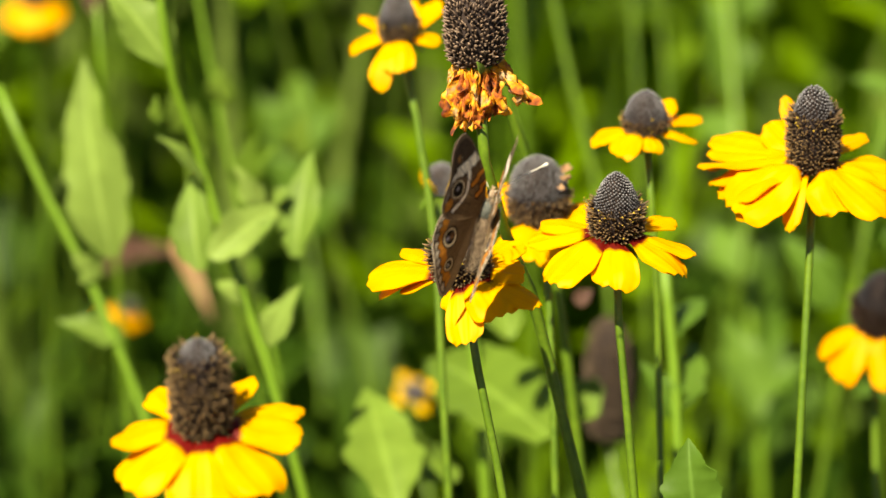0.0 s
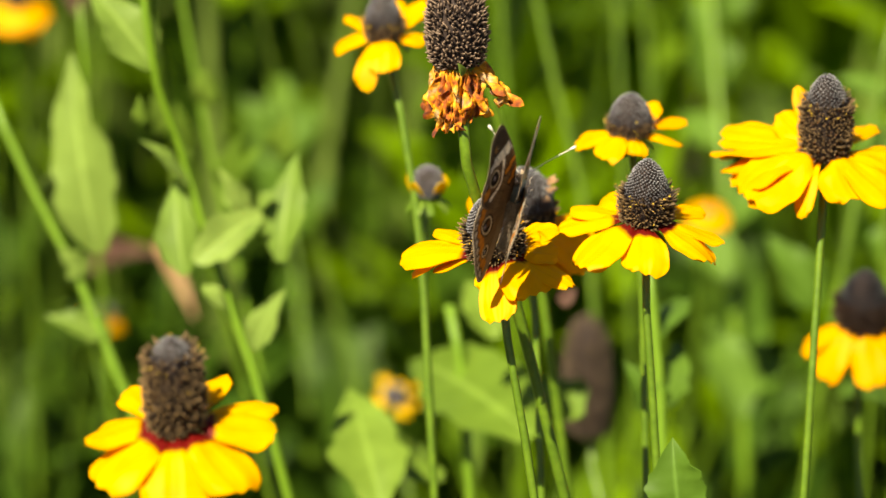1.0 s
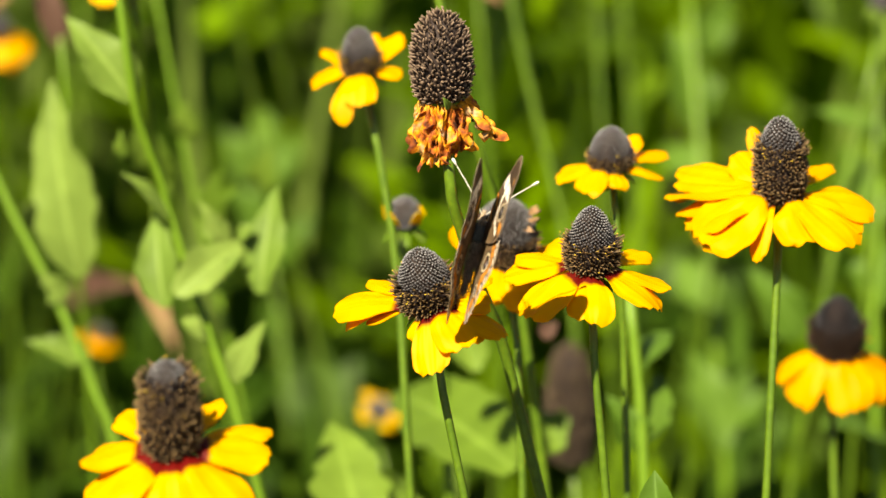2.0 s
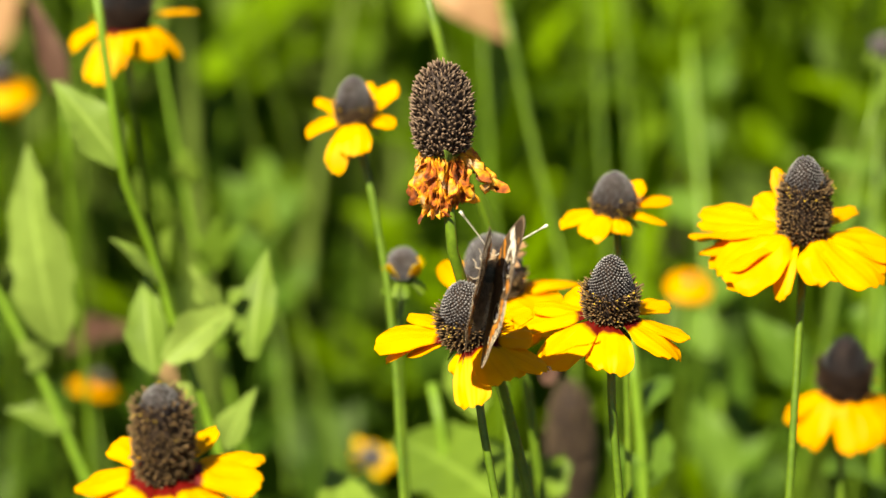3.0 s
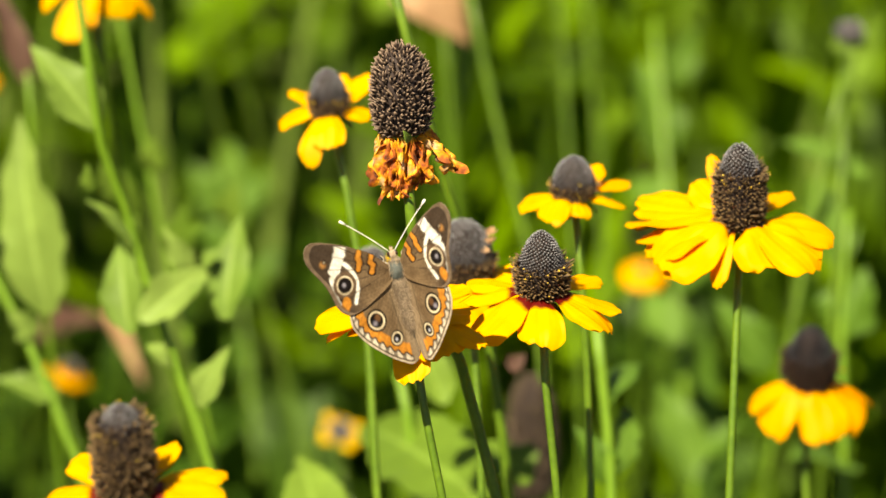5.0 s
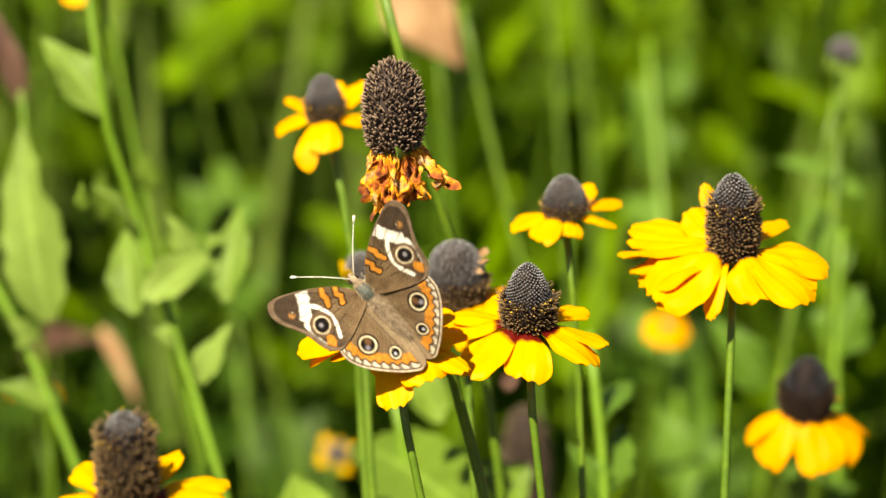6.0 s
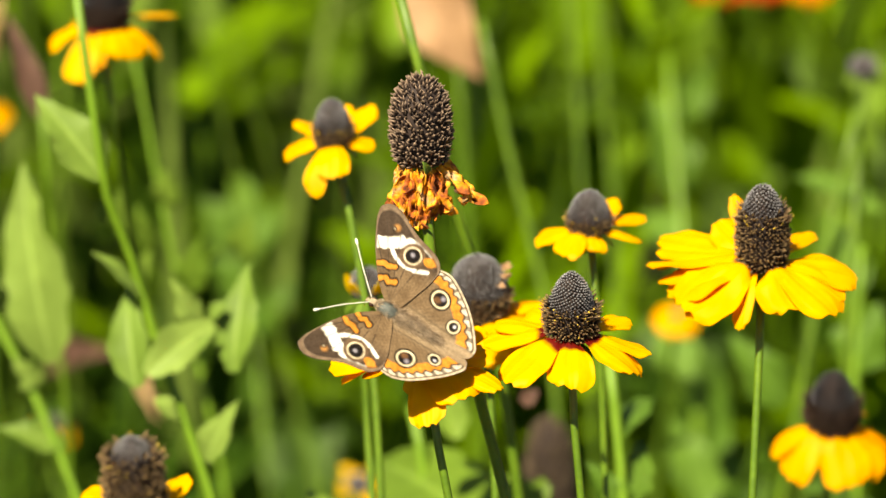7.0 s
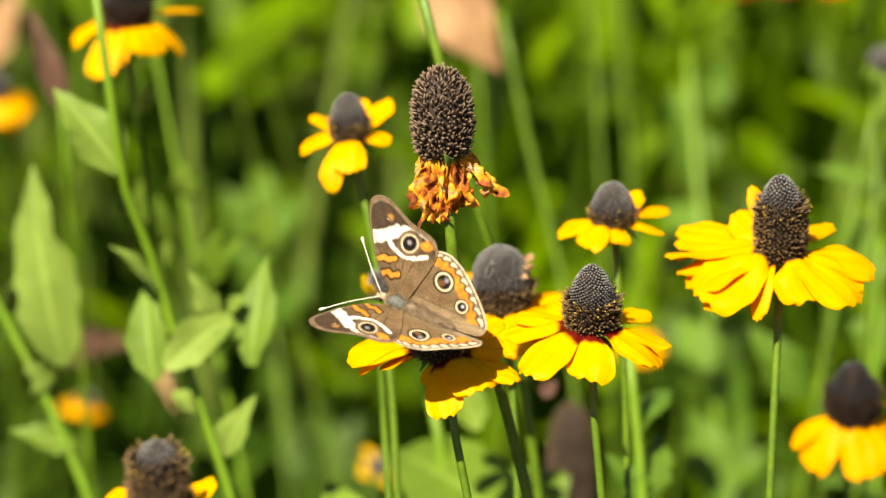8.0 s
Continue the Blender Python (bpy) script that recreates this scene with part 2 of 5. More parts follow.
# ---------------------------------------------------------------- flower parts
def petal_grid(length, width, droop, curl, rng, notch=0.055, rows=15, cols=11, foot=0.33, twist=0.0):
    """A ray petal from its foot at the origin along +x, drooping by droop degrees and curling further: broad, blunt and notched at its end."""
    grid, uv = [], []
    x = z = 0.0
    ph = rng.uniform(0, 6.28)
    teeth = rng.choice((2, 3, 3))
    skew = rng.uniform(-0.25, 0.25)
    for i in range(rows):
        s = i / (rows - 1)
        a = radians(droop * (0.4 + 0.6 * min(1, s * 2.5)) + curl * s * s)
        if i:
            x += math.cos(a) * length / (rows - 1)
            z -= math.sin(a) * length / (rows - 1)
        w = width * (foot + (1 - foot) * math.sin(min(1.0, s / 0.60) * math.pi / 2)) * (1 - 0.36 * max(0, (s - 0.64) / 0.36) ** 2.6)
        row = []
        for j in range(cols):
            v = j / (cols - 1) * 2 - 1
            cup = -0.09 * width * (1 - v * v) + 0.022 * width * math.cos(v * 8.5) * min(1, s * 3)
            end = max(0, (s - 0.66) / 0.34)
            back = notch * length * end * (1.5 * v * v * end + skew * v + 0.75 * abs(math.sin(v * teeth * math.pi / 2 + 0.4)) * end)
            wob = 0.028 * width * math.sin(s * 6 + ph + v * 2) + 0.018 * width * math.sin(s * 13 + ph * 2 - v * 4) * abs(v)
            tw = twist * s * v * width * 0.5
            row.append((x - back * math.cos(a), v * w * 0.5, z - cup * 0.9 + wob + tw + back * math.sin(a)))
            uv.append((s, (v + 1) / 2, abs(v)))
        grid.append(row)
    return grid, uv


def add_petal(parent, turn, azimuth, length, width, droop, curl, radius, lift, mat, rng, twist=0.0, name="petal"):
    grid, uv = petal_grid(length, width, droop, curl, rng, twist=twist)
    m = turn @ pose(0, 0, lift, 0, 0, azimuth) @ pose(radius, 0, 0, rng.uniform(-8, 8), 0, 0)
    grid = [[m @ Vector(q) for q in row] for row in grid]
    verts, faces = sheet(grid, 0.00022)
    return mesh_object(name, verts, faces, mat, parent, tint=thick(uv))


def cone_profile(h, r, fat, u):
    """Radius of the cone at height share u: narrower at its foot, an egg (fat 0) or a barrel (fat 1) above."""
    swell = 0.80 + 0.20 * math.sin(min(1.0, u / 0.30) * math.pi / 2)
    top = max(0.0, (u - 0.22) / 0.78)
    return r * swell * max(0.0, 1 - top ** (2.0 + 3.0 * fat)) ** 0.58


def add_cone(parent, turn, h, r, fat, split, rng, n=1300, dry=False, old=False, spike=0.0014, dark=False, pollen=10):
    """Core, tight buds above the split share, open brown florets below it, and pollen grains."""
    rings, sides = 14, 20
    verts, faces = [], []
    for i in range(rings):
        u = i / (rings - 1)
        rad = cone_profile(h, r * 0.93, fat, u) if i < rings - 1 else 1e-5
        for k in range(sides):
            a = 2 * math.pi * k / sides
            verts.append(turn @ Vector((rad * math.cos(a), rad * math.sin(a), u * h * 0.985)))
    for i in range(rings - 1):
        for k in range(sides):
            k2 = (k + 1) % sides
            faces.append((i * sides + k, i * sides + k2, (i + 1) * sides + k2, (i + 1) * sides + k))
    faces.append(tuple(range(sides))[::-1])
    cone = mesh_object("cone", verts, faces, CORE, parent)
    # equal-area spacing up the cone
    us = np.linspace(0.01, 0.995, 400)
    rad = np.array([cone_profile(h, r, fat, float(u)) for u in us])
    ds = np.hypot(np.gradient(us * h), np.gradient(rad))
    area = np.cumsum(rad * ds)
    area /= area[-1]
    sets = {"bud": ([], []), "floret": ([], []), "grain": ([], [])}
    tips, ends = [], []
    tall = np.array([0.4, 0.8, 1.0])
    for k in range(n):
        u = float(np.interp((k + 0.5) / n, area, us))
        a = k * 2.399963 + rng.uniform(-1, 1) * (0.09 if dry else 0.03)
        u = min(0.995, u + rng.uniform(-1, 1) * (0.012 if dry else 0.004))
        rr = cone_profile(h, r, fat, u)
        d = 0.01
        slope = (cone_profile(h, r, fat, min(1, u + d)) - cone_profile(h, r, fat, max(0, u - d))) / (2 * d * h)
        nrm = Vector((math.cos(a), math.sin(a), -slope)).normalized()
        nrm = (nrm + Vector((0, 0, 0.35))).normalized()
        p = Vector((rr * math.cos(a), rr * math.sin(a), u * h))
        edge = split + rng.uniform(-0.05, 0.05)
        kind = "floret" if (u < edge or dry) else "bud"
        gap = math.sqrt(2 * math.pi * float(np.sum(rad * ds)) / n)
        if kind == "bud":
            ln, w = gap * rng.uniform(0.45, 0.70), gap * rng.uniform(0.36, 0.45)
        else:
            ln, w = spike * rng.uniform(0.5, 1.3) * (1.5 if not dry and u > split - 0.12 else 1.0), gap * (rng.uniform(0.26, 0.42) if dry else rng.uniform(0.24, 0.38))
            wild = 0.75 if dry else 0.4
            nrm = (nrm + Vector((rng.uniform(-wild, wild), rng.uniform(-wild, wild), rng.uniform(-0.15, 0.45) + (0.35 if dry else 0)))).normalized()
        side = nrm.orthogonal().normalized()
        side2 = nrm.cross(side)
        vs, fs = sets[kind]
        b0 = len(vs)
        q = 5
        base = p - nrm * gap * 0.2
        for ring, (hh, ww) in enumerate(((0.0, 1.0), (0.5, 0.92), (1.0, 0.30)) if kind == "bud" else ((0.0, 0.8), (0.45, 1.0), (1.0, 0.10)) if dry else ((0.0, 0.75), (0.62, 0.95), (1.0, 0.30))):
            for s in range(q):
                t = 2 * math.pi * s / q + ring * 0.3
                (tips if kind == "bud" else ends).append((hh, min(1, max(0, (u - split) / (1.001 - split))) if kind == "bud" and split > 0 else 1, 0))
                vs.append(turn @ (base + nrm * (hh * (ln + gap * 0.2)) + (side * math.cos(t) + side2 * math.sin(t)) * w * ww))
        for ring in range(2):
            for s in range(q):
                s2 = (s + 1) % q
                fs.append((b0 + ring * q + s, b0 + ring * q + s2, b0 + (ring + 1) * q + s2, b0 + (ring + 1) * q + s))
        fs.append(tuple(b0 + 2 * q + s for s in range(q)))
        if kind == "floret" and not dry and rng.random() < pollen / 100 * (2.4 if u > split - 0.14 else 0.15):
            vs, fs = sets["grain"]
            b0, c = len(vs), p + nrm * (ln + 0.0002)
            g = rng.uniform(0.0002, 0.00036)
            for o in ((1, 0, 0), (-1, 0, 0), (0, 1, 0), (0, -1, 0), (0, 0, 1), (0, 0, -1)):
                vs.append(turn @ (c + Vector(o) * g))
            for f in ((0, 2, 4), (2, 1, 4), (1, 3, 4), (3, 0, 4), (2, 0, 5), (1, 2, 5), (3, 1, 5), (0, 3, 5)):
                fs.append(tuple(b0 + i for i in f))
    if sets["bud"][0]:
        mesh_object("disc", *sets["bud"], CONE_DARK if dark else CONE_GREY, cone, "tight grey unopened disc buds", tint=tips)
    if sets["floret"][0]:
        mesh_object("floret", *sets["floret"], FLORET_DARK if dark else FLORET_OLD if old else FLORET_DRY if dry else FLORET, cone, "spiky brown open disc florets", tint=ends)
    if sets["grain"][0]:
        mesh_object("pollen", *sets["grain"], POLLEN, cone, "yellow pollen grains")
    return cone


def add_stem(parent, points, r0, r1, mat=None, name="stem", n=16):
    path = smooth_path(points, n)
    rad = [r0 + (r1 - r0) * i / (n - 1) for i in range(n)]
    verts, faces = tube(path, rad, 8)
    return mesh_object(name, verts, faces, mat or STEM, parent)


def add_sepals(parent, turn, count, length, rng, mat=None):
    for k in range(count):
        grid, uv = petal_grid(length, length * 0.38, 25, 30, rng, notch=0.0, rows=6, cols=5)
        m = turn @ pose(0, 0, -0.0012, 0, 0, 360 * k / count + rng.uniform(-8, 8)) @ pose(0.0022, 0, 0)
        verts, faces = sheet([[m @ Vector(q) for q in row] for row in grid], 0.0003)
        mesh_object("sepal", verts, faces, mat or LEAF, parent, tint=thick(uv))


def flower(name, seed, head, foot, lean, cone, petals, mat, label, via=None,
           stem_r=(0.0016, 0.0011), sepals=8, group="coneflowers in bloom", ring=0.72, dark=False, dry=False, old=False, stem_mat=None, n=1300, pollen=10, spike=0.0014):
    """A coneflower on its stem. head: middle of the disc; foot: where the stem meets the soil; lean: way of the cone's axis;
    cone: (height, radius, fat, split); petals: (azimuth, length from the disc's rim, droop, width, curl), in degrees and metres."""
    rng = random.Random(seed)
    ob = tagged(thing(name, foot[0], foot[1]), label, "flower", group)
    o = Vector((foot[0], foot[1], 0))
    hd = Vector(head) - o
    ax = Vector(lean).normalized()
    mids = [Vector(v) - o for v in (via or [])]
    add_stem(ob, [(0, 0, -0.01), *mids, hd - ax * 0.012, hd], *stem_r, mat=stem_mat, n=22)
    turn = Matrix.Translation(hd) @ frame_along(ax)
    h, r, fat, split = cone
    # receptacle under the disc
    verts, faces = tube([hd - ax * 0.004, hd - ax * 0.002, hd, hd + ax * 0.0008], [stem_r[1] * 1.1, r * 0.55, r * 0.72, r * 0.6], 12)
    mesh_object("receptacle", verts, faces, STEM, ob)
    add_cone(ob, turn, h, r, fat, split, rng, n=n, dry=dry, old=old, dark=dark, pollen=pollen, spike=spike)
    for az, ln, droop, wide, curl in petals:
        add_petal(ob, turn, az, ln, wide, droop, curl, r * ring, rng.uniform(-0.0004, 0.0006), mat, rng, twist=rng.uniform(-0.25, 0.25))
    if sepals:
        add_sepals(ob, turn, sepals, 0.006, rng)
    return ob


def leaf_shape(base, tip, width, face, rng, fold=0.25, bow=0.08, rows=12, cols=7, clasp=0.25, wave=0.05, jag=0.0):
    """Grid of a lance-shaped leaf from base to tip; face: the way its upper side looks."""
    b, t = Vector(base), Vector(tip)
    d = t - b
    ln = d.length
    d.normalize()
    up = (Vector(face) - d * Vector(face).dot(d)).normalized()
    side = d.cross(up)
    ph = rng.uniform(0, 6.28)
    grid, uv = [], []
    for i in range(rows):
        s = i / (rows - 1)
        w = width * (clasp + (1 - clasp) * math.sin(min(1, s / 0.38) * math.pi / 2)) * (1 - max(0, (s - 0.3) / 0.7) ** 1.4)
        w = max(w, width * 0.012)
        row = []
        for j in range(cols):
            v = j / (cols - 1) * 2 - 1
            rag = 1 + jag * 2 * noise.noise(Vector((s * 8, ph * 5, 3.0 if v > 0 else 9.0))) + jag * 0.8 * noise.noise(Vector((s * 23, ph, 1.0 if v > 0 else 6.0)))
            hgt = fold * abs(v) * w * 0.5 + bow * ln * (1 - (2 * s - 1) ** 2) - wave * w * math.sin(9 * s + ph + (2 if v > 0 else 0)) * v * v
            row.append(b + d * (s * ln) + side * (v * w * 0.5 * rag) + up * hgt)
            uv.append((s, (v + 1) / 2, abs(v)))
        grid.append(row)
    return grid, uv


def add_leaf(parent, origin, base, tip, width, face, rng, mat=None, name="leaf", label="", **kw):
    o = Vector(origin)
    grid, uv = leaf_shape(Vector(base) - o, Vector(tip) - o, width, face, rng, **kw)
    verts, faces = sheet(grid, 0.0003)
    return mesh_object(name, verts, faces, mat or LEAF, parent, label, tint=thick(uv))


# ---------------------------------------------------------------- ground and far meadow
def build_ground():
    rng = random.Random(3)
    xs = sorted({-400, -60, -15, -6, 6, 15, 60, 400, *[round(-3 + 0.25 * i, 3) for i in range(25)]})
    ys = sorted({-400, -60, -12, -4, 12, 25, 80, 400, *[round(-2 + 0.25 * i, 3) for i in range(33)]})
    verts, faces = [], []
    for y in ys:
        for x in xs:
            near = abs(x) < 3.2 and -2.2 < y < 6.2
            verts.append((x, y, rng.uniform(-0.02, 0.004) if near else -0.01))
    c = len(xs)
    for i in range(len(ys) - 1):
        for j in range(c - 1):
            faces.append((i * c + j, i * c + j + 1, (i + 1) * c + j + 1, (i + 1) * c + j))
    tagged(mesh_object("ground", verts, faces, SOIL), "dark bare soil under the meadow plants", "ground", kind="structure")


def meadow(name, label, seed, count, area, tall, leaf_len, leaf_w, mat, stem_mat, keep=None):
    """Upright leafy stems with clasping leaves, joined."""
    rng = random.Random(seed)
    lv, lf, luv, sv, sf = [], [], [], [], []
    x0, x1, y0, y1 = area
    placed = 0
    while placed < count:
        x, y = rng.uniform(x0, x1), rng.uniform(y0, y1)
        if keep and not keep(x, y):
            continue
        placed += 1
        h = rng.uniform(*tall)
        lean = Vector((rng.uniform(-0.16, 0.16), rng.uniform(-0.16, 0.16), 1)).normalized()
        pts = [Vector((x, y, -0.01)) + lean * (h * s) + Vector((math.sin(s * 3 + x * 40) * 0.012, math.cos(s * 2 + y * 30) * 0.012, 0)) for s in (0, 0.25, 0.5, 0.75, 1)]
        v, f = tube(pts, [0.0018, 0.0017, 0.0015, 0.0013, 0.0008], 5, cap=False)
        b0 = len(sv)
        sv += v
        sf += [tuple(b0 + i for i in q) for q in f]
        az = rng.uniform(0, 6.28)
        for k in range(int(h / 0.045)):
            s = rng.uniform(0.08, 1.0)
            az += 2.4
            p = pts[0].lerp(pts[-1], s)
            ln = rng.uniform(*leaf_len) * (1.15 - 0.55 * s)
            el = rng.uniform(0.35, 1.35)
            d = Vector((math.cos(az) * math.cos(el), math.sin(az) * math.cos(el), math.sin(el)))
            face = Vector((-math.cos(az) * math.sin(el), -math.sin(az) * math.sin(el), math.cos(el) + 0.01))
            grid, uv = leaf_shape(p, p + d * ln, ln * rng.uniform(*leaf_w), face, rng, bow=rng.uniform(-0.05, 0.15), rows=7, cols=3, clasp=0.45)
            b0 = len(lv)
            lv += [q for row in grid for q in row]
            luv += uv
            for i in range(6):
                for j in range(2):
                    lf.append((b0 + i * 3 + j, b0 + i * 3 + j + 1, b0 + (i + 1) * 3 + j + 1, b0 + (i + 1) * 3 + j))
    ob = tagged(mesh_object(name, lv, lf, mat, tint=luv), label, "plants", kind="stuff")
    mesh_object("stem", sv, sf, stem_mat, ob).parent = ob
    return ob


build_ground()
meadow("meadow_plants", "dense bright green meadow plants in sunlight", 23, 640, (-0.8, 0.8, 0.85, 2.5), (0.16, 0.48), (0.07, 0.13), (0.24, 0.42), LEAF_GRASS, STEM_PALE,
       keep=lambda x, y: not ((-0.09 < x < -0.025 and y < 1.15) or (0.115 < x < 0.155 and y < 1.15) or (-0.085 < x < -0.04 and 1.6 < y < 2.2)))
meadow("far_meadow", "far green meadow plants in sunlight", 12, 700, (-1.6, 1.6, 2.2, 5.0), (0.2, 0.6), (0.08, 0.15), (0.24, 0.42), LEAF_GRASS, STEM_PALE)



def blade_at(rng, area, tall, wide):
    """Grid of one upright narrow blade that rises from the soil."""
    x, y = rng.uniform(*area[:2]), rng.uniform(*area[2:])
    h, az = rng.uniform(*tall), rng.uniform(0, 6.28)
    tip = Vector((x + rng.gauss(0, 0.05), y + rng.gauss(0, 0.05), h))
    return leaf_shape((x, y, -0.01), tip, rng.uniform(*wide), (math.cos(az), math.sin(az), 0.2), rng, bow=rng.uniform(-0.06, 0.06), rows=8, cols=3, clasp=0.8)


def grass(name, label, seed, count, area, tall, wide):
    """Upright narrow blades and stalks, joined."""
    rng = random.Random(seed)
    v, f, uv = [], [], []
    for _ in range(count):
        grid, u = blade_at(rng, area, tall, wide)
        b0 = len(v)
        v += [q for row in grid for q in row]
        uv += u
        f += [(b0 + i * 3 + j, b0 + i * 3 + j + 1, b0 + i * 3 + j + 4, b0 + i * 3 + j + 3) for i in range(7) for j in range(2)]
    return tagged(mesh_object(name, v, f, LEAF_GRASS, tint=uv), label, "grass", kind="stuff")


def single_blades(name, label, category, group, seed, count, area, tall, wide, mat):
    """Blades that stand apart, each a thing of its own."""
    rng = random.Random(seed)
    for _ in range(count):
        grid, uv = blade_at(rng, area, tall, wide)
        o = Vector((grid[0][1].x, grid[0][1].y, 0))
        verts, faces = sheet([[q - o for q in row] for row in grid], 0.0003)
        ob = mesh_object(name, verts, faces, mat, tint=thick(uv))
        ob.location = o
        tagged(ob, label, category, group)



meadow("side_meadow", "low green meadow plants round the flowers", 14, 900, (-2.6, 2.6, -2.2, 5.5), (0.12, 0.36), (0.06, 0.12), (0.24, 0.4), LEAF_GRASS, STEM_PALE,
       keep=lambda x, y: (abs(x) > 0.45 if y < 0.9 else abs(x) > 0.8) and (abs(x) > 0.5 or y > -0.6))
meadow("low_meadow", "low dense green plants between the flower stems", 17, 175, (-0.5, 0.5, 0.5, 1.0), (0.06, 0.18), (0.05, 0.09), (0.26, 0.42), LEAF_GRASS, STEM_PALE,
       keep=lambda x, y: -0.01 < x < 0.10 or x > 0.15)
# plants added where the meadow lies in shade; their dark colour paints that shade
meadow("dark_plants", "leafy plants coloured near black for the shade low between the stems", 37, 190, (-0.34, 0.17, 0.50, 1.05), (0.08, 0.21), (0.06, 0.10), (0.30, 0.5), LEAF_SHADED, STEM,
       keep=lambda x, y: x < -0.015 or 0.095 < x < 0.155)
meadow("ground_cover", "short dense dark green plants close to the soil", 18, 1500, (-0.55, 0.55, 0.35, 3.0), (0.03, 0.11), (0.04, 0.08), (0.30, 0.5), LEAF_GRASS, STEM_PALE)
single_blades("grass_stalk", "slender green stalk rising behind the flowers", "grass", "slender stalks", 19, 34, (-0.3, 0.3, 0.5, 1.25), (0.34, 0.56), (0.002, 0.004), LEAF)
single_blades("broad_blade", "broad pale green leaf standing in the meadow", "leaf", "broad blades", 29, 44, (-0.32, 0.34, 0.75, 1.6), (0.20, 0.44), (0.014, 0.030), LEAF_PALE)
grass("meadow_grass", "upright bright green blades and stalks", 13, 760, (-0.7, 0.7, 1.15, 2.8), (0.22, 0.60), (0.005, 0.013))

# ---------------------------------------------------------------- the sharp flowers
perch_flower = flower("coneflower", 21, (0.0074, -0.0108, 0.5231), (0.0637, -0.0201), (-0.17, -0.12, 1), (0.0178, 0.0071, 0.10, 0.50),
    [(154, 0.0245, 8, 0.0111, 6), (154, 0.0233, 22, 0.0077, 10), (160, 0.0153, 26, 0.0070, 0), (128, 0.0220, 4, 0.0061, 4), (-112, 0.0077, 34, 0.0065, 20), (-94, 0.0180, 32, 0.0104, 14),
     (-60, 0.0152, 22, 0.0146, 14), (-35, 0.0190, 16, 0.0077, 12), (-6, 0.0111, 4, 0.0108, 8), (40, 0.0155, 0, 0.0102, 8), (80, 0.0155, 0, 0.0102, 8)], PETAL_RED,
    "yellow coneflower with a grey and brown cone, under the butterfly", [(0.0133, -0.0201, 0.4863), (0.0098, -0.0149, 0.5054)], pollen=7, n=1000, spike=0.0019, ring=0.80)
middle_flower = flower("coneflower", 22, (0.0468, 0.0123, 0.5204), (0.0751, 0.0003), (0.0, -0.10, 1), (0.0193, 0.0067, -0.08, 0.50),
    [(-94, 0.0166, 24, 0.0131, 12), (-139, 0.0208, 20, 0.0143, 10), (175, 0.0193, 8, 0.0122, 14), (-38, 0.0187, 18, 0.0134, 10), (-13, 0.0176, 14, 0.0093, 6), (37, 0.0160, 8, 0.0072, 8),
     (160, 0.0166, 0, 0.0102, 6), (80, 0.0147, 0, 0.0112, 8), (120, 0.0147, 0, 0.0112, 8)], PETAL_RED,
    "open yellow coneflower with dark red feet and rounded grey cone", [(0.0492, 0.0003, 0.4766), (0.0471, 0.0068, 0.5011)], pollen=7, n=1000, spike=0.0019, ring=0.83)
low_flower = flower("coneflower", 23, (-0.0732, -0.0805, 0.5164), (-0.0569, -0.0797), (-0.04, -0.10, 1), (0.0262, 0.0067, 0.45, 0.84),
    [(179, 0.0183, 8, 0.0173, 16), (-138, 0.0210, 18, 0.0173, 14), (-91, 0.0221, 26, 0.0169, 10), (-50, 0.0219, 20, 0.0166, 10), (0, 0.0193, 6, 0.0166, 16), (24, 0.0214, 2, 0.0089, 10),
     (62, 0.0183, -8, 0.0076, 6), (128, 0.0157, -4, 0.0122, 8)], PETAL_RING,
    "large yellow coneflower with a blood red ring and tall brown cone", [(-0.0720, -0.0797, 0.4990)], n=1000, ring=0.88, pollen=4, spike=0.0021)
behind_flower = flower("coneflower", 24, (0.0166, 0.0866, 0.4957), (0.0327, 0.0664), (-0.05, 0.0, 1), (0.0195, 0.0084, 0.45, 0.42),
    [(140, 0.0142, -30, 0.0119, -10), (20, 0.0216, -4, 0.0137, 28), (-23, 0.0159, 14, 0.0161, 14), (-70, 0.0179, 28, 0.0161, 10), (-40, 0.0211, 18, 0.0150, 12), (-115, 0.0159, 24, 0.0137, 10), (80, 0.0147, 0, 0.0137, 8)], PETAL,
    "yellow coneflower with a broad grey brown cone, half hidden", [(0.0211, 0.0664, 0.4453), (0.0199, 0.0776, 0.4731)], pollen=0, n=900)
right_flower = flower("coneflower", 25, (0.0998, 0.0482, 0.5278), (0.0792, 0.0233), (-0.02, -0.06, 1), (0.0248, 0.0067, 0.12, 0.68),
    [(146, 0.0290, 7, 0.0125, 10), (165, 0.0262, 16, 0.0135, 14), (-159, 0.0218, 22, 0.0150, 18), (138, 0.0319, 3, 0.0119, 8), (154, 0.0299, 12, 0.0178, 12), (176, 0.0233, 20, 0.0086, 14), (-150, 0.0228, 22, 0.0227, 20), (-168, 0.0206, 20, 0.0164, 16), (-136, 0.0162, 32, 0.0063, 20), (-117, 0.0184, 36, 0.0058, 26),
     (-66, 0.0155, 26, 0.0190, 16), (-43, 0.0226, 20, 0.0156, 24), (-25, 0.0206, 16, 0.0137, 22), (0, 0.0225, 8, 0.0170, 26), (57, 0.0247, 6, 0.0082, 2), (119, 0.0172, -22, 0.0108, 0), (106, 0.0196, -48, 0.0055, 0)], PETAL,
    "wide ragged yellow coneflower with a tall brown cone", [(0.0963, 0.0233, 0.4657), (0.0988, 0.0399, 0.5070)], n=950, pollen=5, ring=0.85, spike=0.0017)
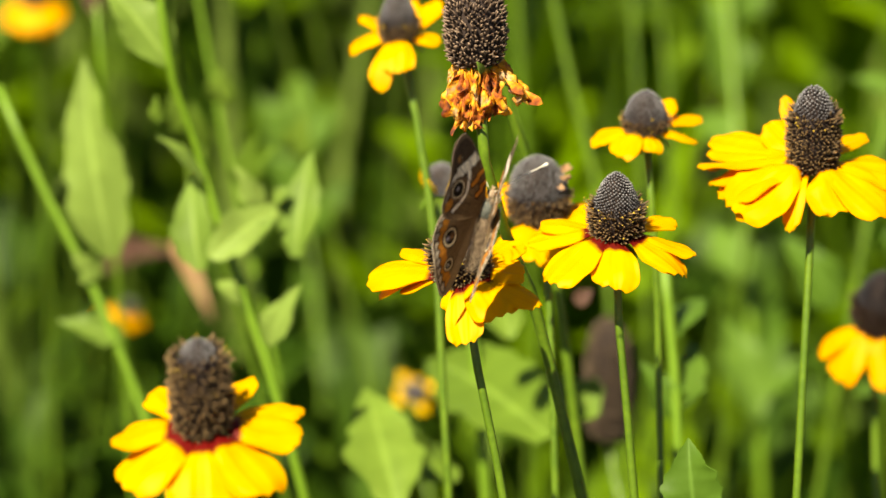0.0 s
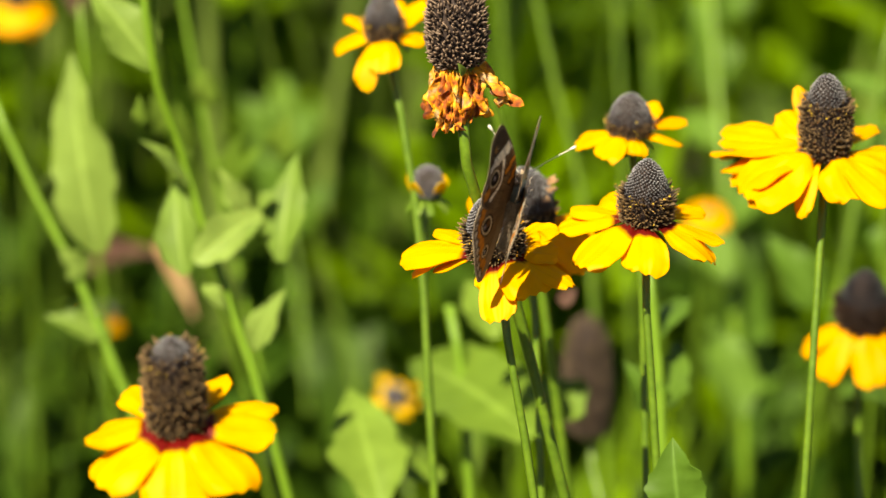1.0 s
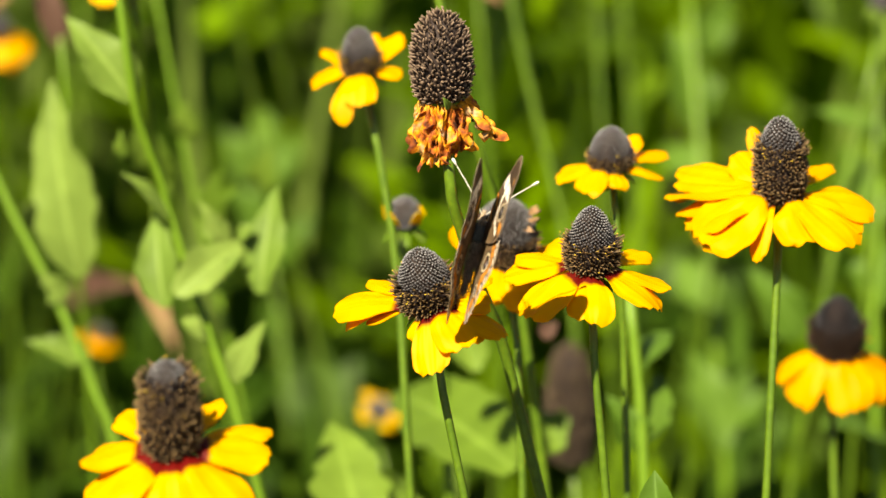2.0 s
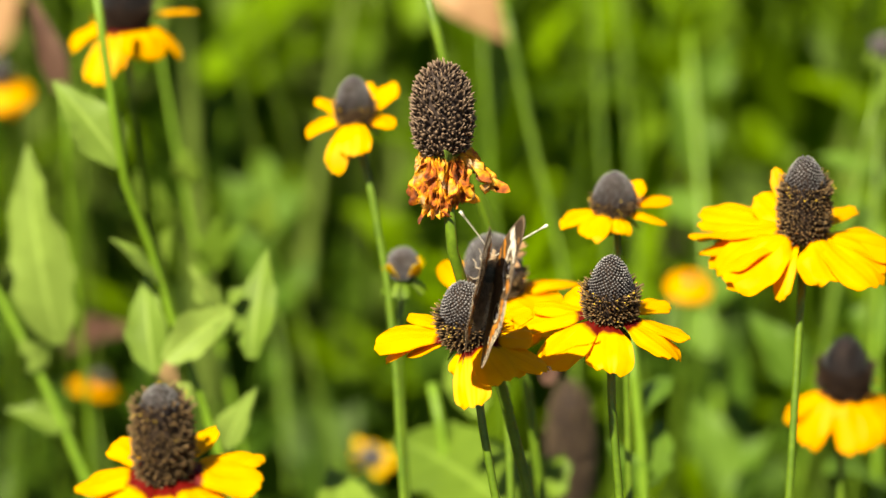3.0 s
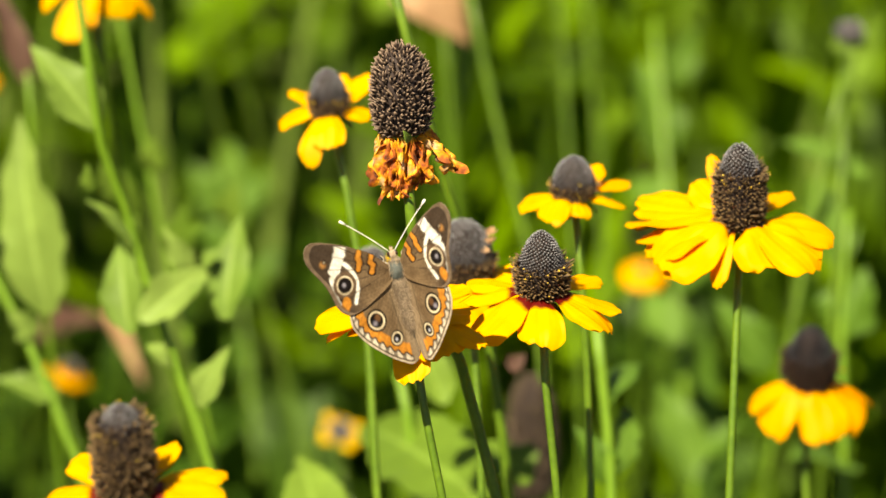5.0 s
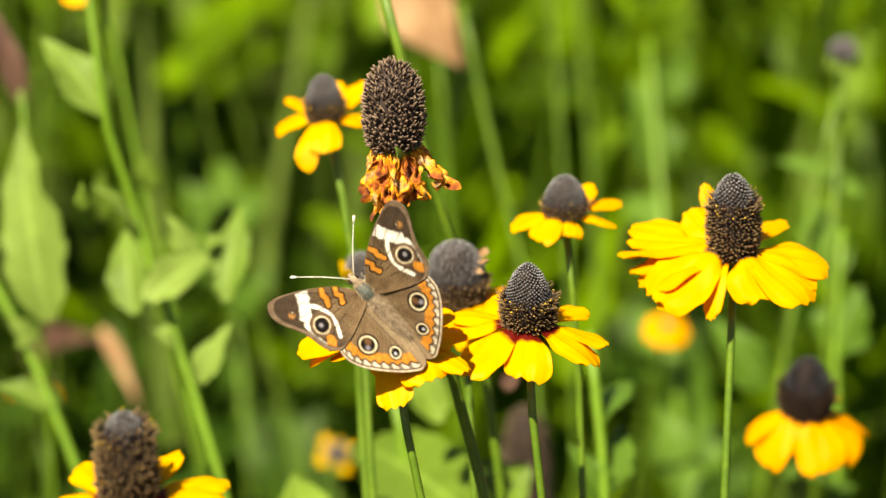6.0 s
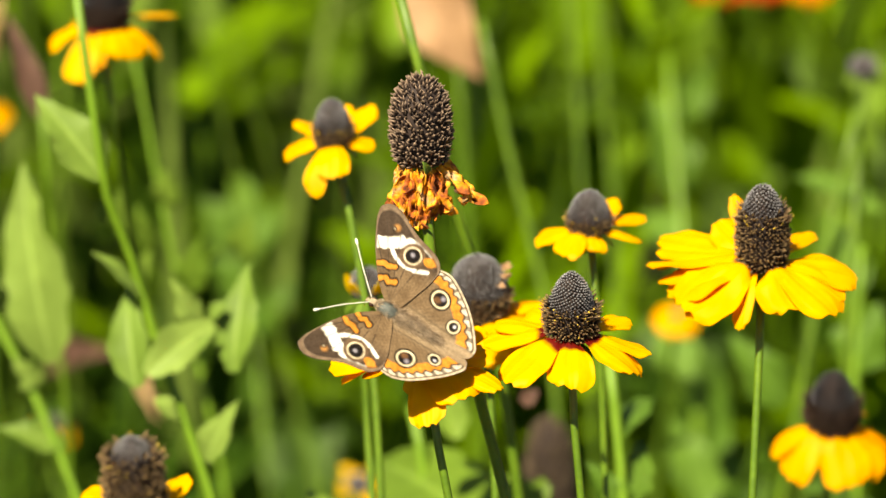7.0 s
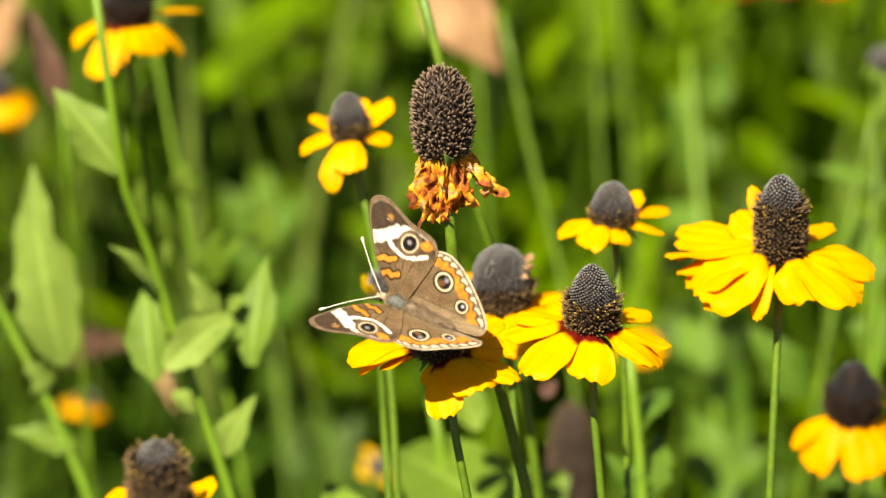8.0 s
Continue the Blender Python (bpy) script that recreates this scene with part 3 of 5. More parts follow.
small_flower = flower("coneflower", 26, (0.0510, 0.0889, 0.5220), (0.0628, 0.0686), (0.0, 0.0, 1), (0.0124, 0.0060, 0.05, 0.36),
    [(180, 0.0125, 10, 0.0101, 26), (-123, 0.0118, 16, 0.0090, 18), (-78, 0.0064, 26, 0.0061, 30), (-15, 0.0117, 10, 0.0076, 12), (38, 0.0170, 0, 0.0083, 10), (57, 0.0117, -34, 0.0061, 10)], PETAL,
    "small young yellow coneflower with a grey cone", [(0.0557, 0.0686, 0.4443), (0.0552, 0.0761, 0.4629), (0.0535, 0.0795, 0.4974)], n=560, sepals=7, stem_r=(0.0013, 0.0010))
drooping_flower = flower("coneflower", 28, (-0.0243, 0.1265, 0.5351), (0.0088, 0.0867), (-0.04, -0.08, 1), (0.0140, 0.0052, 0.15, 0.40),
    [(127, 0.0153, -6, 0.0070, 8), (179, 0.0124, 14, 0.0080, 26), (-115, 0.0172, 34, 0.0074, 30), (-90, 0.0130, 26, 0.0101, 14), (-7, 0.0090, 8, 0.0077, 6), (42, 0.0147, -24, 0.0077, -4), (70, 0.0124, -30, 0.0060, 0)], PETAL,
    "small yellow coneflower with separate petals and a grey cone", [(-0.0104, 0.0867, 0.4357), (-0.0141, 0.1068, 0.4858), (-0.0192, 0.1180, 0.5138)], n=520)
dark_flower = flower("coneflower", 30, (0.1274, 0.1770, 0.4259), (0.1373, 0.1594), (0.02, -0.08, 1), (0.0199, 0.0077, 0.0, 0.50),
    [(-136, 0.0194, 44, 0.0125, 20), (-75, 0.0190, 42, 0.0159, 14), (-33, 0.0186, 38, 0.0134, 20), (-119, 0.0121, 46, 0.0089, 18), (-168, 0.0171, 28, 0.0096, 30), (5, 0.0183, 24, 0.0082, 24), (60, 0.0164, 16, 0.0098, 20)], PETAL_GOLD,
    "yellow coneflower with hanging petals and an almost black cone", [(0.1285, 0.1594, 0.3601)], dark=True, pollen=0, spike=0.0021, n=800)
upper_flower = flower("coneflower", 31, (-0.1040, 0.2158, 0.5323), (-0.0190, 0.2587), (0.0, -0.02, 1), (0.0193, 0.0071, 0.5, 0.40),
    [(-176, 0.0151, 24, 0.0122, 22), (-113, 0.0217, 40, 0.0113, 24), (-96, 0.0156, 42, 0.0055, 22), (-56, 0.0135, 34, 0.0142, 24), (-10, 0.0179, 30, 0.0094, 34), (50, 0.0291, 4, 0.0063, 16), (120, 0.0154, 10, 0.0094, 20)], PETAL_RED,
    "yellow coneflower with hanging petals and a dark cone", [(-0.0832, 0.2587, 0.3802), (-0.0957, 0.2554, 0.4297), (-0.1003, 0.2196, 0.4840), (-0.1024, 0.2082, 0.5111)], dark=True, pollen=0, spike=0.0019, n=800)
bud_flower = flower("opening_bud", 29, (-0.0104, 0.1088, 0.4908), (0.0044, 0.0958), (0, 0, 1), (0.0085, 0.0044, 0.5, 0.0),
    [(a, 0.0062, -52, 0.0044, -20) for a in (-170, -128, -48, -8, 40, 100, 150)], PETAL_LEMON,
    "opening coneflower bud with short yellow petals and grey disc", [(-0.0095, 0.0958, 0.4314), (-0.0115, 0.1110, 0.4694)], n=160, group="", sepals=9)
# dried, cream-edged florets on the shoulder of the half hidden cone
rag_rng = random.Random(90)
for k in range(5):
    az, up = radians(-40 + 16 * k), 0.0125 + 0.0016 * (k % 3)
    foot_v = Vector((0.0166 + 0.0062 * math.cos(az), 0.0866 + 0.0062 * math.sin(az), 0.4957 + up))
    add_leaf(behind_flower, (0.0327, 0.0664, 0), foot_v, foot_v + Vector((0.0034 * math.cos(az), 0.0034 * math.sin(az), rag_rng.uniform(-0.001, 0.003))), 0.0018, (0.2, -0.8, 0.5), rag_rng, TAN, "withered_floret", rows=6, cols=5, wave=0.4, jag=0.3)


# the withered seed head with its shrivelled petals
def seed_head(name, seed, head, foot, via, h, r, label, rags, n, old=False, lean=(-0.02, 0.0, 1)):
    """rags: (azimuth, length, width, how far it stands off) of each shrivelled petal."""
    rng = random.Random(seed)
    ob = flower(name, seed, head, foot, lean, (h, r, 0.55, 1.0), [], PETAL, label, via, dry=True, old=old, n=n, sepals=0, group="seed heads", spike=0.0017, stem_r=(0.0019, 0.0015))
    hd = Vector(head) - Vector((foot[0], foot[1], 0))
    for az, ln, w, out in rags:
        ph = rng.uniform(0, 50)
        t = Vector((-math.sin(radians(az)), math.cos(radians(az)), 0))
        o = Vector((math.cos(radians(az)), math.sin(radians(az)), 0))
        grid, uv = [], []
        for i in range(26):
            s = i / 25
            p = hd + o * (r * 0.62 + out * s ** 0.7) - Vector((0, 0, ln * s + 0.001))
            roll = 1.6 * noise.noise(Vector((s * 2.2, ph, 2.0)))
            across = (t * math.cos(roll) + o * math.sin(roll)).normalized()
            off = o * math.cos(roll) - t * math.sin(roll)
            p = p + (t * noise.noise(Vector((s * 3.1, ph, 7.0))) + o * noise.noise(Vector((s * 2.7, ph, 11.0)))) * 0.0022 * s
            ww = w * (0.45 + 0.55 * math.sin(s * 2.3 + 0.3)) * (1 + 0.5 * noise.noise(Vector((s * 6, ph, 3.0))))
            row = []
            for j in range(13):
                v = j / 12 * 2 - 1
                fold = 0.0011 * math.sin(v * 5.2 + ph + s * 3) + 0.0026 * noise.noise(Vector((v * 2.1, s * 4.5, ph))) + 0.0012 * noise.noise(Vector((v * 5, s * 11, ph + 5)))
                row.append(p + across * (v * ww * 0.42) + off * (fold * (0.3 + s) + 0.0014 * v * v) + Vector((0, 0, 0.0024 * noise.noise(Vector((v * 2.4, ph, s * 3))))))
                uv.append((s, (v + 1) / 2, abs(v)))
            grid.append(row)
        verts, faces = sheet(grid, 0.00025)
        mesh_object("withered_petal", verts, faces, WITHERED, ob, "shrivelled orange brown petal", tint=thick(uv))
    return ob


dry_head = seed_head("seed_head", 27, (0.0013, 0.0171, 0.5698), (0.0849, 0.0233), [(0.0249, 0.0233, 0.4657), (0.0151, 0.029, 0.5031), (0.0046, 0.0065, 0.5378), (0.0027, 0.0115, 0.5521)], 0.0238, 0.0077, "withered coneflower with bristly brown cone and shrivelled petals",
    [(-150, 0.0140, 0.0062, 0.0022), (-122, 0.0158, 0.0055, 0.0020), (-98, 0.0151, 0.0055, 0.0025), (-75, 0.0144, 0.0055, 0.0015), (-55, 0.0121, 0.0060, 0.0020), (-172, 0.0126, 0.0055, 0.0018), (-110, 0.0117, 0.0045, 0.0040),
     (-20, 0.0095, 0.0058, 0.0088), (-4, 0.0090, 0.0050, 0.0094), (-36, 0.0117, 0.0050, 0.0030), (90, 0.0126, 0.007, 0.002), (150, 0.0126, 0.007, 0.002)], 950)
add_leaf(dry_head, (0.0849, 0.0233, 0), (0.0030, 0.0100, 0.5690), (0.0016, 0.0080, 0.5730), 0.0026, (0.0, -0.6, 0.7), random.Random(4), LEAF_PALE, "bract", "pale green bract", rows=8, cols=5)
dark_head = seed_head("seed_head", 33, (0.0462, 0.3130, 0.3240), (0.0616, 0.3080), [(0.0478, 0.3080, 0.3100)], 0.0460, 0.0082, "tall dark grey brown seed head among leaves", [], 500, True, (-0.04, 0.0, 1))

# flowers further back
orange_back = flower("coneflower", 41, (-0.1549, 0.6466, 0.2199), (-0.1419, 0.6331), (0.25, 0.0, 1), (0.0050, 0.0042, 0.3, 0.5),
    [(a, 0.0092 + 0.002 * math.sin(a * 2), 24, 0.007, 14) for a in (-172, -126, -76, -20, 34, 90, 148)], PETAL, "orange yellow coneflower deep among the stems", [(-0.1519, 0.6331, 0.1860)], n=120)
yellow_back = flower("coneflower", 42, (-0.0311, 0.4526, 0.2734), (-0.0061, 0.4433), (0.15, -0.5, 1), (0.0040, 0.0050, 0.2, 0.0),
    [(a, 0.0060 + 0.0016 * math.sin(a), -10, 0.0046, 10) for a in (-178, -138, -62, -10, 34, 80, 128)], PETAL_LEMON, "small opening yellow coneflower with grey disc", [(-0.0277, 0.4433, 0.2501)], n=120)
left_back = flower("coneflower", 43, (-0.1852, 0.6023, 0.3784), (-0.1852, 0.5908), (0.0, -0.2, 1), (0.010, 0.005, 0.4, 0.5),
    [(a, 0.0130, 34, 0.0132, 14) for a in (-170, -125, -85, -45, 0, 60, 130)], PETAL, "orange yellow coneflower far behind the leaves", None, n=120)
right_back = flower("coneflower", 44, (0.0936, 0.4800, 0.3419), (0.0941, 0.4724), (0.05, -0.35, 1), (0.0014, 0.0024, 0.2, 0.3),
    [(a, 0.0084, 22, 0.0092, 14) for a in (-170, -120, -80, -40, 5, 60, 130)], PETAL, "yellow coneflower behind the sharp ones", None, n=120)
red_one = flower("coneflower", 45, (0.1623, 1.0980, 0.2713), (0.1623, 1.0816), (0.0, -0.1, 1), (0.012, 0.006, 0.4, 0.5),
    [(a, 0.010, 24, 0.009, 14) for a in (-170, -130, -85, -45, 0, 60, 130)], PETAL_SCARLET, "scarlet flower far back in the meadow", None, n=100)
red_two = flower("coneflower", 46, (0.1862, 1.0982, 0.2719), (0.1862, 1.0816), (0.0, -0.1, 1), (0.012, 0.006, 0.4, 0.5),
    [(a, 0.010, 24, 0.009, 14) for a in (-165, -120, -80, -45, 0, 60, 130)], PETAL_SCARLET, "scarlet flower far back in the meadow", None, n=100)
red_three = flower("coneflower", 47, (0.2133, 1.0978, 0.2708), (0.2133, 1.0816), (0.0, -0.1, 1), (0.010, 0.005, 0.4, 0.5),
    [(a, 0.010, 24, 0.010, 14) for a in (-165, -110, -70, 0, 60, 130)], PETAL_ORANGE, "orange flower far back in the meadow", None, n=100)
green_bud = flower("green_bud", 48, (0.1651, 0.4185, 0.4573), (0.1454, 0.4037), (0, -0.3, 1), (0.005, 0.005, 0.5, 0.0),
    [], PETAL, "closed green coneflower bud with grey disc", [(0.1626, 0.4037, 0.4203)], n=90, sepals=12, group="")


# leafy plants at the side, with stems and clasping leaves
def leafy_plant(name, seed, stem_pts, leaves, label, mat=None, r=(0.0026, 0.0017), jag=0.14):
    rng = random.Random(seed)
    f = Vector(stem_pts[0])
    ob = tagged(thing(name, f.x, f.y), label, "plant", "leafy plants")
    o = Vector((f.x, f.y, 0))
    add_stem(ob, [Vector(p) - o for p in stem_pts], *r, mat=STEM_PALE, n=26)
    for base, tip, w, face in leaves:
        add_leaf(ob, o, base, tip, w, face, rng, mat, rows=30, cols=9, wave=0.09, jag=jag)
    return ob


side_plant = leafy_plant("leafy_plant", 61, [(-0.0671, 0.2208, -0.0100), (-0.1196, 0.2208, 0.3675), (-0.1374, 0.2359, 0.4051), (-0.1545, 0.2478, 0.4349), (-0.1695, 0.2597, 0.4646)],
    [((-0.1287, 0.2306, 0.4146), (-0.1391, 0.2495, 0.4790), 0.0253, (-0.3, -0.8, 0.5)),
     ((-0.1336, 0.2348, 0.4056), (-0.1426, 0.2348, 0.4148), 0.0098, (-0.4, -0.6, 0.6)),
     ((-0.1253, 0.2285, 0.3856), (-0.1476, 0.2285, 0.3919), 0.0113, (-0.2, -0.6, 0.7)),
     ((-0.1496, 0.2600, 0.4215), (-0.1412, 0.2600, 0.4401), 0.0133, (0.5, -0.4, 0.6))],
    "leafy green meadow plant with long pale leaves", LEAF_PALE, (0.0022, 0.0015), 0.20)
tall_plant = leafy_plant("leafy_plant", 62, [(-0.0175, 0.1534, -0.0100), (-0.0700, 0.1534, 0.4084), (-0.0779, 0.1600, 0.4308), (-0.0857, 0.1660, 0.4514), (-0.0918, 0.1719, 0.4719), (-0.0995, 0.1678, 0.4963), (-0.1042, 0.1715, 0.5284), (-0.1100, 0.1842, 0.5662)],
    [((-0.1011, 0.1684, 0.5035), (-0.1229, 0.1802, 0.5275), 0.0174, (-0.1, -0.5, 0.8)),
     ((-0.0608, 0.1603, 0.4419), (-0.0559, 0.1813, 0.4712), 0.0152, (-0.3, -0.8, 0.5)),
     ((-0.0910, 0.1550, 0.4389), (-0.0945, 0.1760, 0.4649), 0.0148, (-0.3, -0.8, 0.5)),
     ((-0.0877, 0.1529, 0.4443), (-0.0646, 0.1707, 0.4574), 0.0141, (0.7, 0.35, 0.5)),
     ((-0.0721, 0.1707, 0.4542), (-0.0810, 0.1707, 0.4699), 0.0085, (-0.2, -0.6, 0.7)),
     ((-0.0776, 0.1603, 0.4433), (-0.0658, 0.1603, 0.4558), 0.0078, (-0.2, -0.5, 0.8)),
     ((-0.0690, 0.1445, 0.4181), (-0.0585, 0.1445, 0.4389), 0.0109, (-0.2, -0.7, 0.6)),
     ((-0.0906, 0.1655, 0.4650), (-0.1050, 0.1655, 0.4805), 0.0088, (0.6, -0.2, 0.7)),
     ((-0.0855, 0.1550, 0.4350), (-0.0777, 0.1550, 0.4272), 0.0070, (0, -0.5, 0.8)),
     ((-0.0678, 0.1655, 0.4583), (-0.0633, 0.1655, 0.4641), 0.0064, (-0.3, -0.6, 0.7))],
    "tall green plant with clasping lance leaves", LEAF_PALE, (0.0021, 0.0013))
small_leaved_plant = leafy_plant("leafy_plant", 66, [(-0.0449, 0.3569, -0.0100), (-0.0700, 0.3569, 0.3036), (-0.0803, 0.3746, 0.3531), (-0.0917, 0.3909, 0.3984), (-0.1010, 0.4079, 0.4455), (-0.1289, 0.4589, 0.5868)],
    [((-0.0894, 0.3600, 0.4260), (-0.0911, 0.3600, 0.4412), 0.0126, (-0.4, -0.6, 0.6)),
     ((-0.0817, 0.3400, 0.4011), (-0.0776, 0.3400, 0.4229), 0.0121, (-0.3, -0.7, 0.6)),
     ((-0.0642, 0.3600, 0.4062), (-0.0603, 0.3600, 0.4238), 0.0115, (-0.2, -0.7, 0.6)),
     ((-0.1006, 0.2000, 0.4818), (-0.1008, 0.2000, 0.4915), 0.0047, (-0.3, -0.6, 0.7)),
     ((-0.1074, 0.3400, 0.4229), (-0.1059, 0.3400, 0.4422), 0.0089, (0.2, -0.8, 0.4)),
     ((-0.0999, 0.3400, 0.4011), (-0.0954, 0.3400, 0.4186), 0.0089, (-0.2, -0.5, 0.8)),
     ((-0.0940, 0.3200, 0.4265), (-0.0985, 0.3200, 0.4435), 0.0079, (-0.3, -0.7, 0.6)),
     ((-0.0764, 0.3200, 0.4158), (-0.0682, 0.3200, 0.4265), 0.0080, (-0.2, -0.4, 0.9))],
    "green plant with many small pale leaves", LEAF, (0.0013, 0.0010))
broad_plant = leafy_plant("leafy_plant", 67, [(0.1295, 0.5379, -0.0100), (0.1202, 0.5379, 0.2174), (0.1154, 0.5600, 0.2726), (0.1120, 0.6006, 0.3204), (0.1078, 0.6576, 0.3820)],
    [((0.1121, 0.6256, 0.3288), (0.1005, 0.6513, 0.3661), 0.0225, (0.3, -0.8, 0.3)),
     ((0.1103, 0.6467, 0.3548), (0.1269, 0.6662, 0.3765), 0.018, (0.3, -0.7, 0.4)),
     ((0.1135, 0.5679, 0.2924), (0.1332, 0.5759, 0.3122), 0.0195, (-0.3, -0.5, 0.8)),
     ((0.1141, 0.5416, 0.2805), (0.1000, 0.5679, 0.2924), 0.0195, (-0.3, -0.5, 0.8)),
     ((0.1150, 0.5052, 0.2433), (0.1253, 0.5425, 0.2827), 0.0165, (0.35, -0.8, 0.35)),
     ((0.1141, 0.4656, 0.2519), (0.1017, 0.4990, 0.2816), 0.0225, (0.35, -0.8, 0.35)),
     ((0.1120, 0.5989, 0.3159), (0.0963, 0.6229, 0.3221), 0.0165, (-0.2, -0.5, 0.9)),
     ((0.1173, 0.5035, 0.2390), (0.1359, 0.5112, 0.2584), 0.0195, (-0.2, -0.5, 0.9))],
    "tall pale green plant with broad upright leaves", LEAF_DEEP)
bright_plant = leafy_plant("leafy_plant", 68, [(-0.0620, 0.6917, -0.0100), (-0.0690, 0.6917, 0.1442), (-0.0733, 0.7203, 0.1886), (-0.0807, 0.7603, 0.2347), (-0.0882, 0.7967, 0.2720)],
    [((-0.0855, 0.7662, 0.2495), (-0.1006, 0.7750, 0.2717), 0.0195, (-0.2, -0.6, 0.75)),
     ((-0.0829, 0.7549, 0.2483), (-0.0634, 0.7741, 0.2692), 0.018, (0, -0.6, 0.8)),
     ((-0.0798, 0.7378, 0.2325), (-0.0956, 0.7476, 0.2569), 0.018, (-0.1, -0.6, 0.8)),
     ((-0.0772, 0.7330, 0.2203), (-0.0575, 0.7417, 0.2423), 0.0165, (0, -0.6, 0.8)),
     ((-0.0833, 0.7681, 0.2545), (-0.0815, 0.7977, 0.2745), 0.0165, (-0.1, -0.7, 0.7))],
    "bright green leafy plant deep in the meadow", LEAF_DEEP, (0.0012, 0.0009))
low_plant = leafy_plant("leafy_plant", 63, [(0.0179, 0.2282, -0.0100), (0.0030, 0.2282, 0.3587), (0.0011, 0.2374, 0.3816), (-0.0027, 0.2445, 0.3992)],
    [((0.0251, 0.1918, 0.3752), (-0.0164, 0.2738, 0.3649), 0.034, (0.25, -0.85, 0.4)),
     ((-0.0243, 0.1653, 0.3628), (-0.0359, 0.2159, 0.3816), 0.026, (0.1, -0.8, 0.5)),
     ((-0.0155, 0.1866, 0.3623), (-0.0120, 0.2091, 0.3647), 0.02, (0.3, -0.8, 0.4)),
     ((0.0125, 0.2402, 0.3886), (0.0031, 0.2660, 0.3992), 0.016, (0.2, -0.8, 0.5)),
     ((0.0404, 0.2122, 0.3726), (0.0230, 0.2353, 0.3763), 0.02, (0, -0.4, 0.9))],
    "broad pale green leaves of a low plant")
right_plant = leafy_plant("leafy_plant", 64, [(0.0765, 0.1693, -0.0100), (0.0665, 0.1693, 0.3729), (0.0646, 0.1828, 0.4067), (0.0607, 0.1963, 0.4404)],
    [((0.0586, -0.0510, 0.4685), (0.0566, -0.0430, 0.4884), 0.017, (-0.2, -0.9, 0.3)),
     ((0.0665, 0.1774, 0.3932), (0.0721, 0.2037, 0.4052), 0.012, (0.3, -0.8, 0.5)),
     ((0.0646, 0.1855, 0.4134), (0.0779, 0.2268, 0.4091), 0.014, (-0.3, -0.6, 0.7)),
     ((0.0656, 0.1761, 0.3898), (0.0538, 0.1828, 0.4067), 0.013, (0.2, -0.7, 0.6))],
    "green plant with upright lance leaves", LEAF_DEEP)
edge_plant = leafy_plant("leafy_plant", 65, [(0.1657, 0.3570, -0.0100), (0.1626, 0.3570, 0.3036), (0.1616, 0.3772, 0.3542), (0.1643, 0.3943, 0.3970)],
    [((0.1710, 0.3990, 0.4087), (0.1420, 0.4505, 0.4027), 0.012, (-0.1, -0.4, 0.9)),
     ((0.1616, 0.3866, 0.3775), (0.1520, 0.4177, 0.4015), 0.02, (0.2, -0.8, 0.4)),
     ((0.1354, 0.3726, 0.3425), (0.1144, 0.3823, 0.3668), 0.02, (0.2, -0.7, 0.5)),
     ((0.1626, 0.3586, 0.3075), (0.1369, 0.3148, 0.3327), 0.025, (0, -0.5, 0.8)),
     ((0.1616, 0.3772, 0.3542), (0.1710, 0.3866, 0.3775), 0.024, (-0.3, -0.8, 0.4))],
    "green plant with long arching leaves", LEAF_DEEP)


# bare flower stems that rise past the seed head and behind it
for feet, tops, girth in (
    ((0.0658, 0.1229), [(0.0308, 0.1229, 0.4186), (0.0251, 0.1287, 0.4598), (0.0172, 0.1315, 0.4939), (0.0100, 0.1301, 0.5173), (0.0007, 0.1345, 0.5551), (-0.0070, 0.1454, 0.5823)], 0.0015), ((0.0816, 0.5556), [(0.0731, 0.5556, 0.2615), (0.0684, 0.5908, 0.3497), (0.0632, 0.6226, 0.4291), (0.0560, 0.6700, 0.5480)], 0.0012), ((0.0954, 0.6471), [(0.0895, 0.6471, 0.2210), (0.0850, 0.6882, 0.3238), (0.0782, 0.7180, 0.3985), (0.0680, 0.7600, 0.5100)], 0.0012), ((0.0757, 0.4103), [(0.0543, 0.4103, 0.3022), (0.0468, 0.4360, 0.3665), (0.0370, 0.4505, 0.4027), (0.0240, 0.4730, 0.4590)], 0.0014), ((0.1004, 0.3788), [(0.1437, 0.3788, 0.3581), (0.1532, 0.3975, 0.4048), (0.1626, 0.4130, 0.4437)], 0.0014),
):
    stalk = tagged(thing("flower_stem", *feet), "bare green flower stem rising through the meadow", "stem", "bare flower stems")
    add_stem(stalk, [(0, 0, -0.01), *[Vector(q) - Vector((*feet, 0)) for q in tops]], girth * 1.2, girth, STEM, "stalk", 24)

# a dry leaf caught among the stems
dry_leaf = tagged(thing("dry_leaf", *(0.0374, 0.4973)), "pale tan dry leaf on a thin brown stalk", "leaf")
add_stem(dry_leaf, [(0, 0, -0.01), (-0.0187, 0.0000, 0.3850), (-0.0227, 0.0199, 0.4348)], 0.0009, 0.0006, STEM_PALE, "stalk")
add_leaf(dry_leaf, (*(0.0374, 0.4973), 0), (-0.0009, 0.5259, 0.4566), (0.0250, 0.5112, 0.4199), 0.030, (-0.4, -0.7, 0.6), random.Random(5), TAN, "blade", clasp=0.5, wave=0.1)




def dead_leaf(seed, base, tip, width, face, mat, label):
    ob = tagged(thing("dead_leaf", *base), label, "leaf", "dead leaves")
    add_leaf(ob, base, base, tip, width, face, random.Random(seed), mat, "blade", clasp=0.5, wave=0.12)
    return ob


